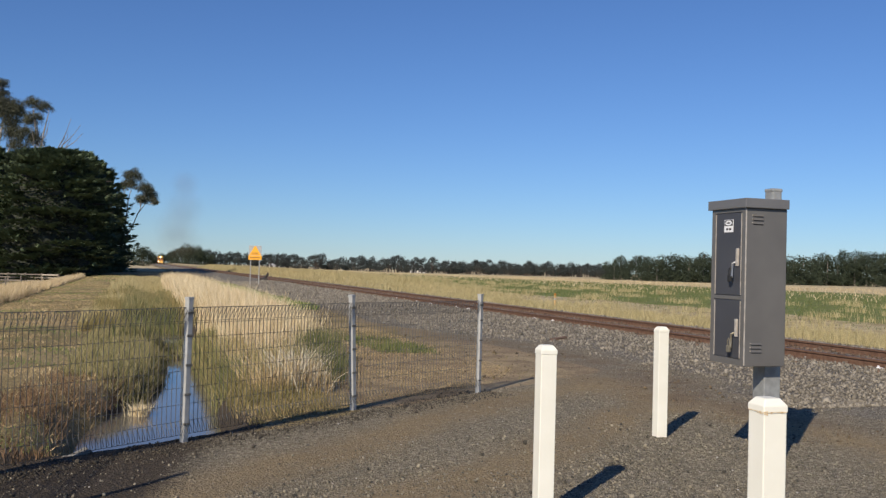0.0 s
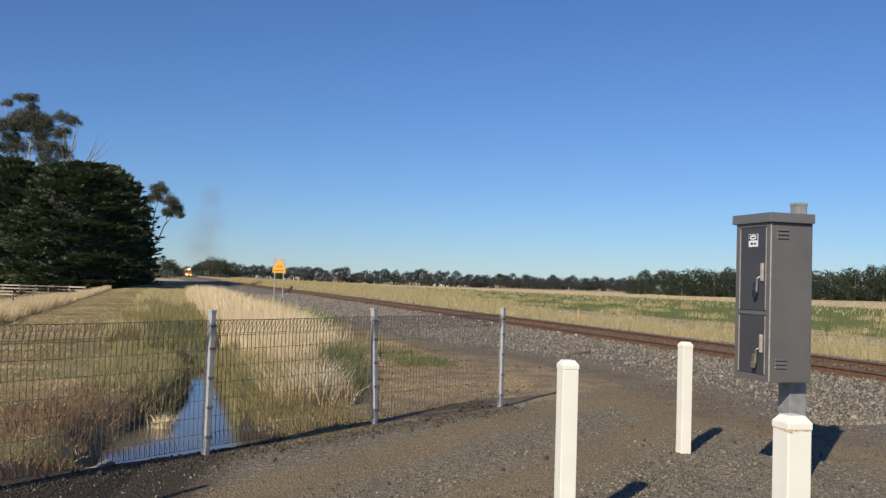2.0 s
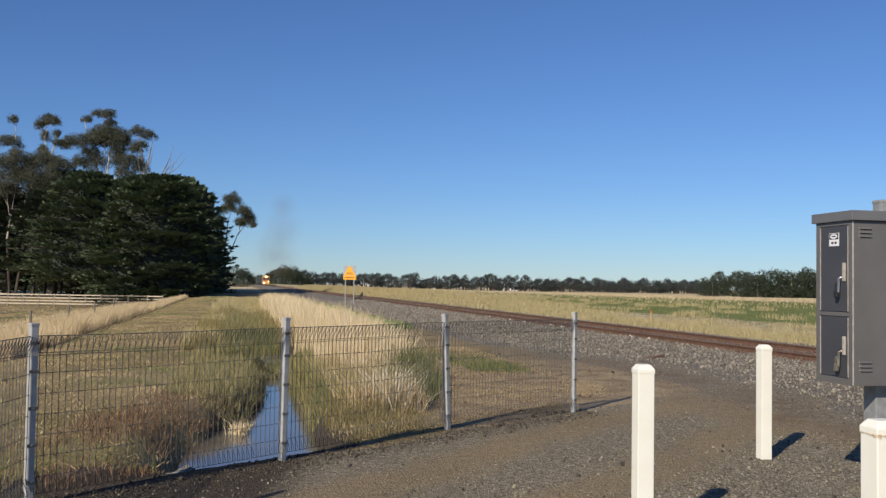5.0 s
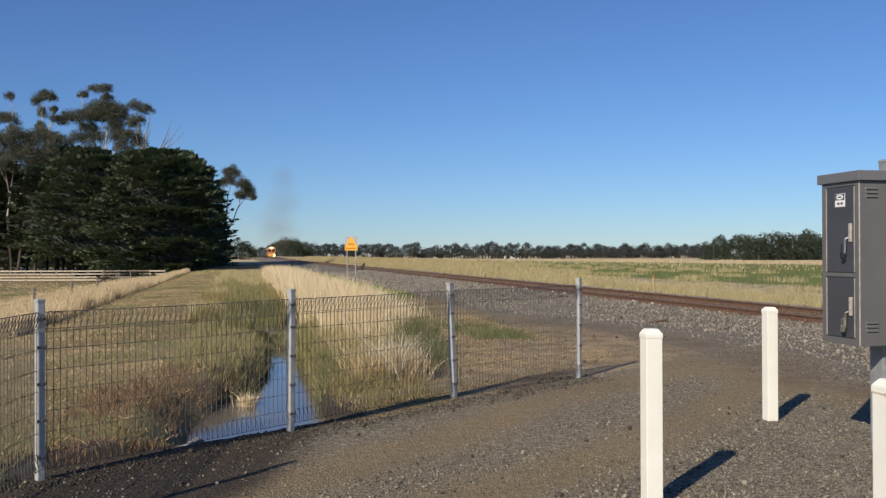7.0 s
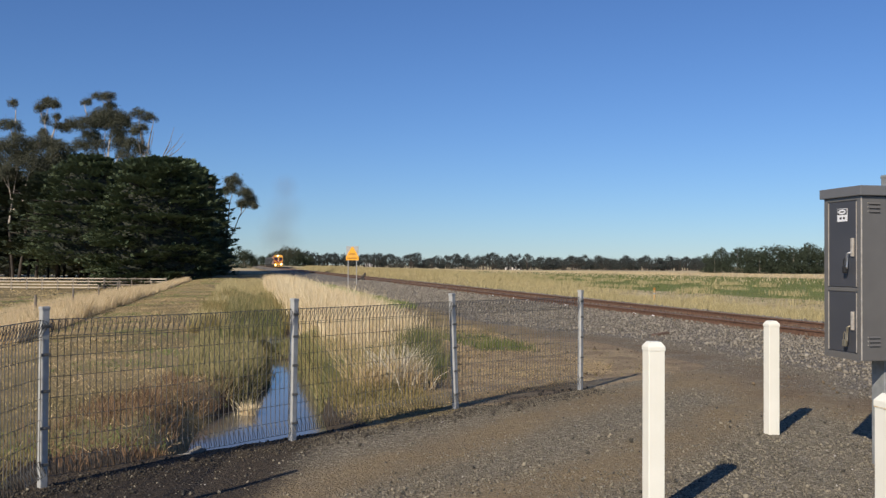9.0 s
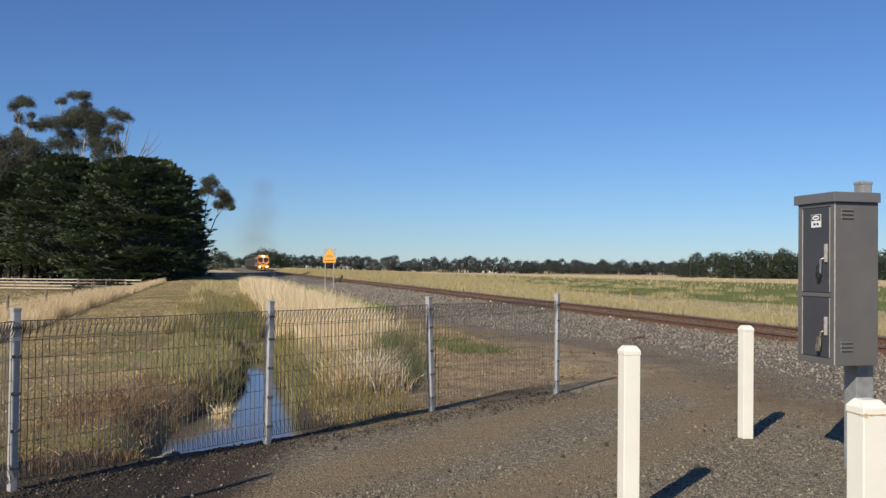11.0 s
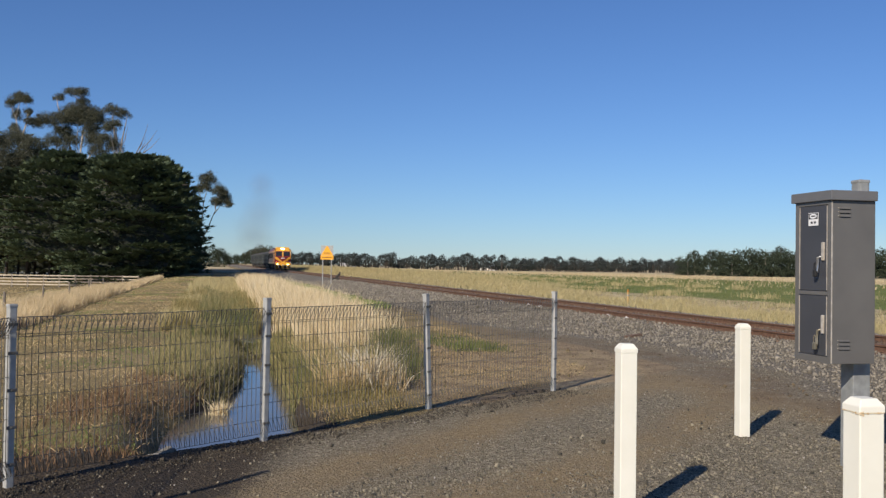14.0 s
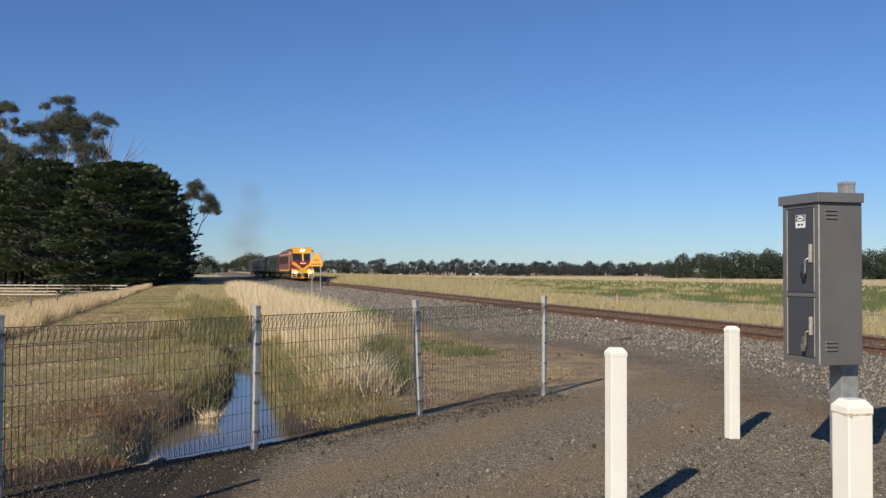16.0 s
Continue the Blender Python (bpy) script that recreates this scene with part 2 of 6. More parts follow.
def raw(name, verts, faces, material, smooth=False, label="", category="", kind="stuff", parent=None):
    """A joined mesh from arrays; faces all have the same count of corners."""
    me = bpy.data.meshes.new(name)
    verts, faces = np.asarray(verts, dtype=np.float32), np.asarray(faces, dtype=np.int32)
    k = faces.shape[1]
    me.vertices.add(len(verts))
    me.vertices.foreach_set("co", verts.ravel())
    me.loops.add(faces.size)
    me.loops.foreach_set("vertex_index", faces.ravel())
    me.polygons.add(len(faces))
    me.polygons.foreach_set("loop_start", np.arange(len(faces), dtype=np.int32) * k)
    me.polygons.foreach_set("loop_total", np.full(len(faces), k, dtype=np.int32))
    if smooth:
        me.polygons.foreach_set("use_smooth", np.ones(len(faces), dtype=bool))
    me.materials.append(material)
    me.update(calc_edges=True)
    ob = new(name, me)
    if parent:
        ob.parent = parent
    return tagged(ob, label, category, "", kind)


# ---------------------------------------------------------------- the lie of the land
TRACK_X, TRACK_SLOPE = 13.02, -0.2545
TU = Vector((TRACK_SLOPE, 1.0)).normalized()           # along the track, away from the road
RAIL_Z = 0.27
WATER_Z = -0.35
P1, P4 = (-3.05, 6.44), (1.40, 11.86)


def side(x, y):
    """Metres to the right of the track's centre line."""
    return (x - TRACK_X) * TU.y - y * TU.x


def place(s, y):
    """The point at offset s from the track and at distance y ahead."""
    return TRACK_X + TRACK_SLOPE * y + s / TU.y, y


def beyond(x, y):
    """Metres beyond the line of the mesh fence."""
    return (x - P1[0]) * -0.773 + (y - P1[1]) * 0.635


def beyond2(x, y):
    return (x - P1[0]) * -0.88 + (y - P1[1]) * 0.47


def step(a, b, v):
    t = np.clip((v - a) / (b - a), 0, 1)
    return t * t * (3 - 2 * t)


def ripple(x, y):
    """A cheap uneven surface, about -1 to 1."""
    return (np.sin(x * 1.31 + 1.7 * np.sin(y * 0.53)) + np.sin(y * 1.13 + 1.3 * np.sin(x * 0.71 + 2)) + 0.6 * np.sin(x * 3.7 + y * 2.9) + 0.5 * np.sin(y * 4.3 - x * 2.1 + 1)) / 3.1


def ground_z(x, y):
    x, y = np.asarray(x, dtype=float), np.asarray(y, dtype=float)
    s = side(x, y)
    q = np.maximum(beyond(x, y), beyond2(x, y))
    grass = step(0.05, 0.5, q) * step(-6.0, -8.0, s)
    z = 0.012 * ripple(x * 1.3, y * 1.3) + 0.03 * ripple(x, y) * grass
    # ballast bed
    bed = step(-4.6, -1.75, s) * step(4.0, 1.75, s)
    z = z + 0.13 * bed
    # the paddocks lie lower on both sides
    z = z - 0.32 * step(3.0, 9.0, s) + 0.95 * step(3.4, 6.5, s) * step(20.0, 10.0, s) * step(52.0, 105.0, y) - 0.55 * step(-14.5, -22.0, s) * step(4, 14, q)
    z = z - 0.64 * step(52.0, 90.0, y) * step(-17.5, -20.5, s)
    # the plain falls away very gently to the far trees
    z = z - 0.0031 * np.clip(np.minimum(y, 900.0) - 110.0, 0, None) * step(55.0, 110.0, s)
    # ditch
    cen = -11.78 - 0.35 * step(15, 9.5, y)
    wide = 0.02 + 0.29 * step(16.0, 10.0, y) + 0.30 * np.exp(-((y - 23.0) / 1.5) ** 2)
    off = np.where(s < cen, (cen - s) * (0.48 + 0.20 * step(10.5, 14.5, y)), s - cen)
    ditch = step(wide + 0.45 + 0.5 * step(16, 24, y), wide * 0.8, off) * step(0.15, 1.3, q) * step(95.0, 70.0, y)
    z = z - (0.62 - 0.10 * step(14, 18, y) - 0.22 * step(25, 29, y) - 0.34 * np.exp(-((y - 19.7) / 1.2) ** 2)) * ditch
    return z

# ---------------------------------------------------------------- ground
def ground_material():
    m = bpy.data.materials.new("ground_soil_gravel_and_grass")
    m.use_nodes = True
    n, l = m.node_tree.nodes, m.node_tree.links
    b = n["Principled BSDF"]
    b.inputs["Roughness"].default_value, b.inputs["Specular IOR Level"].default_value = 0.95, 0.2
    co = n.new("ShaderNodeTexCoord").outputs["Object"]

    def tex(scale, detail=5.0, rough=0.6):
        t = n.new("ShaderNodeTexNoise")
        t.inputs["Scale"].default_value, t.inputs["Detail"].default_value, t.inputs["Roughness"].default_value = scale, detail, rough
        l.new(co, t.inputs["Vector"])
        return t.outputs["Fac"]

    def ramp(src, *stops):
        r = n.new("ShaderNodeValToRGB")
        e = r.color_ramp.elements
        while len(e) < len(stops):
            e.new(0.5)
        for k, (p, c) in enumerate(stops):
            e[k].position, e[k].color = p, (*c, 1)
        l.new(src, r.inputs[0])
        return r.outputs[0]

    def mix(f, a, b2, kind="MIX"):
        x = n.new("ShaderNodeMix")
        x.data_type, x.blend_type = "RGBA", kind
        for v, s in ((f, "Factor"), (a, "A"), (b2, "B")):
            if isinstance(v, (int, float)):
                x.inputs[s].default_value = v
            else:
                l.new(v, x.inputs[s])
        return x.outputs["Result"]

    def sharp(mask, wob, lo=0.42, hi=0.58):
        """An uneven edge for a zone."""
        a = n.new("ShaderNodeMath")
        a.operation = "MULTIPLY_ADD"
        a.inputs[1].default_value, a.inputs[2].default_value = 0.5, -0.25
        l.new(wob, a.inputs[0])
        s = n.new("ShaderNodeMath")
        l.new(mask, s.inputs[0])
        l.new(a.outputs[0], s.inputs[1])
        r = n.new("ShaderNodeMapRange")
        r.inputs["From Min"].default_value, r.inputs["From Max"].default_value = lo, hi
        l.new(s.outputs[0], r.inputs["Value"])
        return r.outputs[0]

    at = n.new("ShaderNodeAttribute")
    at.attribute_name = "zone"
    sep = n.new("ShaderNodeSeparateColor")
    l.new(at.outputs["Color"], sep.inputs[0])
    at2 = n.new("ShaderNodeAttribute")
    at2.attribute_name = "zone_b"
    sep2 = n.new("ShaderNodeSeparateColor")
    l.new(at2.outputs["Color"], sep2.inputs[0])
    big, mid, fine, grit = tex(0.35, 6), tex(1.6, 6), tex(14, 4, 0.7), tex(60, 3, 0.8)
    vor = n.new("ShaderNodeTexVoronoi")
    vor.inputs["Scale"].default_value = 42
    l.new(co, vor.inputs["Vector"])
    cell = n.new("ShaderNodeSeparateColor")
    l.new(vor.outputs["Color"], cell.inputs[0])
    # grey crushed gravel with brown dust worn into it
    gravel = mix(0.65, ramp(grit, (0.3, (0.106, 0.092, 0.066)), (0.7, (0.372, 0.323, 0.230))), ramp(cell.outputs[0], (0.0, (0.070, 0.060, 0.044)), (0.7, (0.250, 0.218, 0.158)), (1.0, (0.48, 0.425, 0.32))))
    dirt = mix(0.3, ramp(fine, (0.3, (0.225, 0.163, 0.085)), (0.7, (0.36, 0.270, 0.145))), ramp(cell.outputs[1], (0.0, (0.12, 0.088, 0.05)), (0.6, (0.32, 0.252, 0.152)), (1.0, (0.52, 0.43, 0.30))))
    dirt = mix(ramp(big, (0.36, (0, 0, 0)), (0.60, (1, 1, 1))), mix(0.45, dirt, ramp(fine, (0.3, (0.13, 0.09, 0.05)), (0.7, (0.24, 0.175, 0.10)))), dirt)
    dusty = n.new("ShaderNodeMath")
    dusty.operation = "MULTIPLY"
    l.new(ramp(mid, (0.35, (0.62, 0.62, 0.62)), (0.62, (1, 1, 1))), dusty.inputs[0])
    l.new(sep.outputs[2], dusty.inputs[1])
    base = mix(dusty.outputs[0], gravel, dirt)
    # soil with dead grass
    soil = mix(ramp(mid, (0.4, (0, 0, 0)), (0.62, (1, 1, 1))), ramp(fine, (0.3, (0.165, 0.120, 0.076)), (0.7, (0.32, 0.24, 0.152))), ramp(fine, (0.3, (0.27, 0.205, 0.122)), (0.7, (0.50, 0.392, 0.238))))
    base = mix(sharp(sep2.outputs[0], mid), base, soil)
    # dry grass, its dark tones for soil gaps and shade between tufts
    dry = mix(ramp(big, (0.40, (0, 0, 0)), (0.62, (1, 1, 1))), ramp(fine, (0.3, (0.20, 0.145, 0.07)), (0.7, (0.45, 0.35, 0.19))), ramp(fine, (0.3, (0.11, 0.088, 0.038)), (0.7, (0.29, 0.23, 0.105))))
    base = mix(sharp(sep.outputs[1], fine), base, dry)
    green = mix(ramp(big, (0.38, (0, 0, 0)), (0.65, (1, 1, 1))), ramp(mid, (0.3, (0.120, 0.165, 0.040)), (0.7, (0.185, 0.225, 0.062))), ramp(mid, (0.3, (0.125, 0.150, 0.042)), (0.7, (0.24, 0.23, 0.085))))
    at3 = n.new("ShaderNodeAttribute")
    at3.attribute_name = "zone_c"
    sep3 = n.new("ShaderNodeSeparateColor")
    l.new(at3.outputs["Color"], sep3.inputs[0])
    stubble = mix(ramp(big, (0.35, (0, 0, 0)), (0.65, (1, 1, 1))), ramp(mid, (0.3, (0.36, 0.285, 0.155)), (0.7, (0.58, 0.48, 0.29))), ramp(mid, (0.3, (0.42, 0.34, 0.20)), (0.7, (0.62, 0.52, 0.33))))
    base = mix(sharp(sep3.outputs[0], mid), base, stubble)
    base = mix(sharp(sep2.outputs[1], mid), base, green)
    mud_and_dark = ramp(fine, (0.3, (0.040, 0.032, 0.024)), (0.7, (0.095, 0.074, 0.052)))
    base = mix(sharp(sep2.outputs[2], fine), base, mud_and_dark)
    ball = ramp(cell.outputs[0], (0.0, (0.10, 0.088, 0.070)), (0.6, (0.20, 0.178, 0.142)), (1.0, (0.33, 0.295, 0.24)))
    base = mix(sharp(sep.outputs[0], fine), base, ball)
    damp = n.new("ShaderNodeMath")
    damp.operation = "MULTIPLY"
    l.new(ramp(mid, (0.38, (0.1, 0.1, 0.1)), (0.60, (1, 1, 1))), damp.inputs[0])
    l.new(sep3.outputs[1], damp.inputs[1])
    base = mix(damp.outputs[0], base, ramp(fine, (0.3, (0.125, 0.086, 0.053)), (0.7, (0.225, 0.160, 0.100))))
    l.new(base, b.inputs["Base Color"])
    bu = n.new("ShaderNodeBump")
    bu.inputs["Strength"].default_value, bu.inputs["Distance"].default_value = 1.0, 0.03
    l.new(mix(0.5, grit, vor.outputs["Distance"]), bu.inputs["Height"])
    l.new(bu.outputs[0], b.inputs["Normal"])
    return m


def ballast_edge(y):
    """Offset from the track at which the spread of stone begins on the near side."""
    return -4.7 + 0.8 * step(11.5, 14.5, y) - 2.0 * step(18.5, 26.0, y)


def build_ground():
    front = np.radians(np.arange(-42, 42.01, 0.24))
    rest = np.radians(np.arange(46, 314.5, 4.0))
    ang = np.concatenate([front, rest])
    rad = [0.0, 0.6]
    while rad[-1] < 4200:
        rad.append(rad[-1] * (1.022 if 4 < rad[-1] < 60 else 1.06) + 0.01)
    rad = np.array(rad[1:])
    A, R = np.meshgrid(ang, rad)
    X, Y = R * np.sin(A), R * np.cos(A)
    Z = ground_z(X, Y)
    na, nr = len(ang), len(rad)
    verts = np.concatenate([[[0, 0, float(ground_z(0, 0))]], np.stack([X, Y, Z], -1).reshape(-1, 3)])
    i, j = np.meshgrid(np.arange(nr - 1), np.arange(na), indexing="ij")
    v0, v1 = 1 + i * na + j, 1 + i * na + (j + 1) % na
    quads = np.stack([v0, v0 + na, v1 + na, v1], -1).reshape(-1, 4)
    ob = raw("ground", verts, quads, ground_material(), smooth=True, label="flat gravel apron, ditch and dry grass paddocks", category="ground", kind="structure")
    me = ob.data
    bm = bmesh.new()
    bm.from_mesh(me)
    bm.verts.ensure_lookup_table()
    for k in range(na):
        bm.faces.new((bm.verts[0], bm.verts[1 + k], bm.verts[1 + (k + 1) % na])).smooth = True
    bmesh.ops.recalc_face_normals(bm, faces=bm.faces)
    if sum(f.normal.z for f in bm.faces) < 0:
        bmesh.ops.reverse_faces(bm, faces=bm.faces)
    bm.to_mesh(me)
    bm.free()
    x, y = verts[:, 0], verts[:, 1]
    s = side(x, y)
    q = np.maximum(beyond(x, y), beyond2(x, y))
    rip = ripple(x * 0.6, y * 0.6)
    ballast = 0.97 * step(-0.75, 0.75, s + 0.35 * rip - ballast_edge(y)) * step(4.2, 3.0, s)
    past = step(-0.25, 0.3, q + 0.15 * rip)
    grass = np.maximum(past * step(-5.9, -6.7, s + 0.4 * rip), step(2.9, 3.8, s + 0.3 * rip))
    soil = past * step(-10.6, -9.6, s) * step(24, 17, y) * step(-5.0, -5.6, s)
    qf = beyond(x, y) + 0.12 * rip
    track = -2.65 + 0.5 * step(-10.0, -6.8, s)              # wheel tracks that run in along the fence and swing beside the line
    dust = np.clip(0.04 + 1.1 * (np.exp(-((qf + 1.35 - 0.75 * step(-12.2, -8.0, s)) / 0.42) ** 2) + np.exp(-((qf - track) / 0.44) ** 2)) * step(-5.4, -6.6, s) + 0.9 * np.exp(-((s + 6.0 + 0.3 * rip) / 0.55) ** 2), 0, 1)
    damp = 0.85 * np.exp(-((s - ballast_edge(y) + 0.85 + 0.25 * rip) / 0.62) ** 2) * step(27, 20, y) * step(8.5, 10.5, y)
    slow = ripple(x * 0.11, y * 0.07)
    green = step(12, 22, s + 4 * slow + 1.5 * rip) * step(96, 72, s + 6 * slow) * 0.9 + 0.85 * np.exp(-((s + 6.95) / 0.5) ** 2) * past * step(36, 42, y) * step(72, 60, y)
    green = np.maximum(green, 0.36 * past * step(-13.6, -15, s))
    cen = -11.8 - 0.35 * step(17, 10, y)
    mud_and_dark = past * step(1.1, 0.5, np.abs(s - cen)) * step(60, 20, y)
    # the apron beside the fence also darkens, more towards the left
    mud_and_dark = np.maximum(mud_and_dark, (0.48 + 0.40 * step(-1.2, -2.2, x)) * step(1.6, 0.6, q) * step(-3.0, -1.0, beyond(x, y) + 0.4 * rip) * step(0.2, -1.6, x))
    pale = np.maximum(step(3, 5, s) * 0.55, step(68, 92, s + 6 * slow))
    pale = np.maximum(pale, 0.8 * past * step(110, 170, y) * step(-6, -9, s))
    for name, chans in (("zone_c", (pale, damp, pale)), ("zone", (ballast, np.clip(grass - soil, 0, 1), dust)), ("zone_b", (np.clip(soil, 0, 1), np.clip(green, 0, 1), mud_and_dark))):
        col = me.color_attributes.new(name, "FLOAT_COLOR", "POINT")
        col.data.foreach_set("color", np.stack([*chans, np.ones(len(x))], -1).astype(np.float32).ravel())
    return ob


ground = build_ground()


def build_water():
    m = mat("still_ditch_water", (0.100, 0.090, 0.078), (0.125, 0.112, 0.095), 0.09, 0, 2, 0.10, 3.0, spec=0.55)
    ys = np.arange(8.6, 40, 0.5)
    v = []
    for y in ys:
        for s in (-14.2, -13.0, -12.0, -11.0, -10.0):
            v.append((*place(s, y), WATER_Z))
    f = [(k * 5 + j, k * 5 + j + 1, k * 5 + j + 6, k * 5 + j + 5) for k in range(len(ys) - 1) for j in range(4)]
    raw("water", v, f, m, label="still sky-blue water in the drainage ditch", category="water", kind="structure")


build_water()


# ---------------------------------------------------------------- railway track
def build_track():
    base = thing("railway_track", pose(TRACK_X, 0, 0, 0, 0, math.degrees(math.atan2(-TU.x, TU.y))), "rusty broad gauge railway track on grey stone ballast", "railway track", kind="structure")
    # in the track's own space y runs along it
    half = 0.835
    prof = [(-0.07, -0.155), (0.07, -0.155), (0.07, -0.145), (0.012, -0.125), (0.010, -0.045), (0.035, -0.035), (0.035, -0.006), (0.028, 0.0), (-0.028, 0.0), (-0.035, -0.006), (-0.035, -0.035), (-0.010, -0.045), (-0.012, -0.125), (-0.07, -0.145)]
    for sx in (-half, half):
        bm = bmesh.new()
        prism(bm, [(sx + a, RAIL_Z + b) for a, b in prof], "y", -120, 900)
        for f in bm.faces:
            if f.calc_center_median().z > RAIL_Z - 0.004:
                f.material_index = 1
        r = part("rail", bm, M_RAIL, base, "rusty steel rail with a worn head")
        r.data.materials.append(M_RAILTOP)
    bm = boxed(-1.35, 1.35, -0.115, 0.115, 0.0, 0.125, 0.012)
    first = part("sleeper", bm, M_SLEEPER, base, "weathered timber sleeper")
    first.location = (0, 6, 0)
    y, k = 6.66, 0
    while y < 190:
        o = new("sleeper", first.data)
        o.parent, o.location, o.rotation_euler = base, (random.uniform(-0.05, 0.05), y, random.uniform(-0.008, 0.004)), (0, 0, random.uniform(-0.02, 0.02))
        y += 0.66
    # rail fastenings, coloured white
    bm = bmesh.new()
    box(bm, -0.05, 0.05, -0.06, 0.06, 0.0, 0.03, 0.006)
    cyl(bm, (0.0, 0, 0.03), (0.0, 0, 0.06), 0.018, 8)
    clip = part("rail_clip", bm, M_WHITE, base, "pale steel rail clip")
    clip.location = (-half - 0.10, 12.0, 0.125)
    for k in range(70):
        for sx in (-1, 1):
            if random.random() < (0.13 if sx < 0 else 0.05):
                o = new("rail_clip", clip.data)
                o.parent, o.location = base, (sx * half + sx * 0.10, 12.66 + 0.66 * k, 0.125)
    return base


build_track()


def stones(name, pts, sizes, material, label, category, seed=3, parent=None):
    """Many small broken stones in one mesh: squashed, turned octahedra with uneven corners."""
    rng = np.random.default_rng(seed)
    n = len(pts)
    base = np.array([[1, 0, 0], [-1, 0, 0], [0, 1, 0], [0, -1, 0], [0, 0, 1], [0, 0, -1]], dtype=float)
    tri = np.array([[0, 2, 4], [2, 1, 4], [1, 3, 4], [3, 0, 4], [2, 0, 5], [1, 2, 5], [3, 1, 5], [0, 3, 5]])
    v = base[None] * rng.uniform(0.55, 1.1, (n, 6, 1)) + rng.normal(0, 0.18, (n, 6, 3))
    q = rng.normal(size=(n, 4))
    q /= np.linalg.norm(q, axis=1)[:, None]
    w, x, y, z = q.T
    rot = np.stack([np.stack([1 - 2 * (y * y + z * z), 2 * (x * y - z * w), 2 * (x * z + y * w)], -1), np.stack([2 * (x * y + z * w), 1 - 2 * (x * x + z * z), 2 * (y * z - x * w)], -1), np.stack([2 * (x * z - y * w), 2 * (y * z + x * w), 1 - 2 * (x * x + y * y)], -1)], 1)
    v = np.einsum("nij,nkj->nki", rot, v) * np.asarray(sizes)[:, None, None]
    v = v + np.asarray(pts)[:, None, :]
    f = tri[None] + (np.arange(n) * 6)[:, None, None]
    return raw(name, v.reshape(-1, 3), f.reshape(-1, 3), material, label=label, category=category, parent=parent)


def scatter_ballast():
    rng = np.random.default_rng(5)
    n = 64000
    y = 11 + 70 * rng.random(n) ** 1.9
    s = np.where(rng.random(n) < 0.68, rng.uniform(-6.3, -0.9, n), rng.uniform(-0.9, 3.2, n))
    thin = rng.random(n) > 1.0 - step(-0.5, 1.0, s + 0.3 * ripple(s * 2, y * 1.5) - ballast_edge(y))
    y, s = y[thin], s[thin]
    x, y = place(s, y)
    z = ground_z(x, y)
    size = (rng.gamma(2.6, 0.0042, len(x)) + 0.0095) * (1 + y / 75)
    rusty = np.abs(s + 0.05) < 0.98 + 0.18 * rng.normal(size=len(s))
    for name, kk, m, lab, sd in (("ballast_stones", ~rusty, M_STONE, "loose grey crushed rock ballast beside the rails", 3), ("rusty_ballast", rusty, M_RUSTSTONE, "rust-stained ballast between the rails", 4)):
        stones(name, np.stack([x, y, z + size * 0.35], -1)[kk], size[kk], m, lab, "ballast", sd)


scatter_ballast()


def scatter_pebbles():
    rng = np.random.default_rng(8)
    n = 90000
    y = 5.5 + 13 * rng.random(n) ** 1.35
    x = rng.uniform(-0.55, 0.62, n) * y
    s, q = side(x, y), np.maximum(beyond(x, y), beyond2(x, y))
    keep = (q < 0.05) & (s < -4.0)
    qf = beyond(x, y)
    band = (np.exp(-((qf + 1.35 - 0.75 * step(-12.2, -8.0, s)) / 0.42) ** 2) + np.exp(-((qf + 2.65 - 0.5 * step(-10.0, -6.8, s)) / 0.44) ** 2)) * (s < -6.0) + np.exp(-((s + 5.7) / 0.8) ** 2)
    keep &= rng.random(n) > 0.86 * band
    keep &= rng.random(n) > 0.85 * step(0.0, -1.2, x) * step(-2.8, -1.2, qf)
    x, y = x[keep], y[keep]
    z = ground_z(x, y)
    size = (rng.gamma(1.7, 0.0024, len(x)) + 0.0034) * (1 + 0.35 * ripple(x * 0.9, y * 0.9))
    stones("gravel_pebbles", np.stack([x, y, z + size * 0.3], -1), size, M_PEBBLE, "loose grey-brown gravel on the apron", "gravel", 9)
    pick = rng.random(len(x)) < 0.004
    sz = rng.uniform(0.005, 0.013, pick.sum())
    stones("pale_pebbles", np.stack([x[pick] + 0.03, y[pick], z[pick] + sz * 0.4], -1), sz, M_QUARTZ, "scattered pale quartz pebbles in the gravel", "gravel", 10)
    # dark soil clods along the toe of the ballast and on the bare soil behind the fence
    m = 9000
    cs = rng.uniform(-10.2, -4.5, m)
    cx, cy = place(cs, 8.5 + 13 * rng.random(m) ** 1.2)
    ok = (rng.random(m) < 0.35 + 0.5 * ripple(cx * 1.4, cy * 1.4)) & ((cs > -6.4) | (beyond(cx, cy) > 0.3))
    cx, cy = cx[ok], cy[ok]
    sz = rng.gamma(1.6, 0.0042, len(cx)) + 0.004
    stones("soil_clods", np.stack([cx, cy, ground_z(cx, cy) + sz * 0.3], -1), sz, M_CLOD, "crumbled dark brown soil clods on the bare ground", "soil", 12)
    # heaped gravel lip at the foot of the fence, coloured darker than the apron
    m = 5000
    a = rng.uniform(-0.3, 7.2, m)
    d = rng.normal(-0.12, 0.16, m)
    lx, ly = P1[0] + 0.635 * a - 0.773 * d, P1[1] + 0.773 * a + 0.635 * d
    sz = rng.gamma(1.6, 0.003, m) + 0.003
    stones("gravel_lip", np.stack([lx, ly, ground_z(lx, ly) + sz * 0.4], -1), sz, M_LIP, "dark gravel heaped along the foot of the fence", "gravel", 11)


scatter_pebbles()

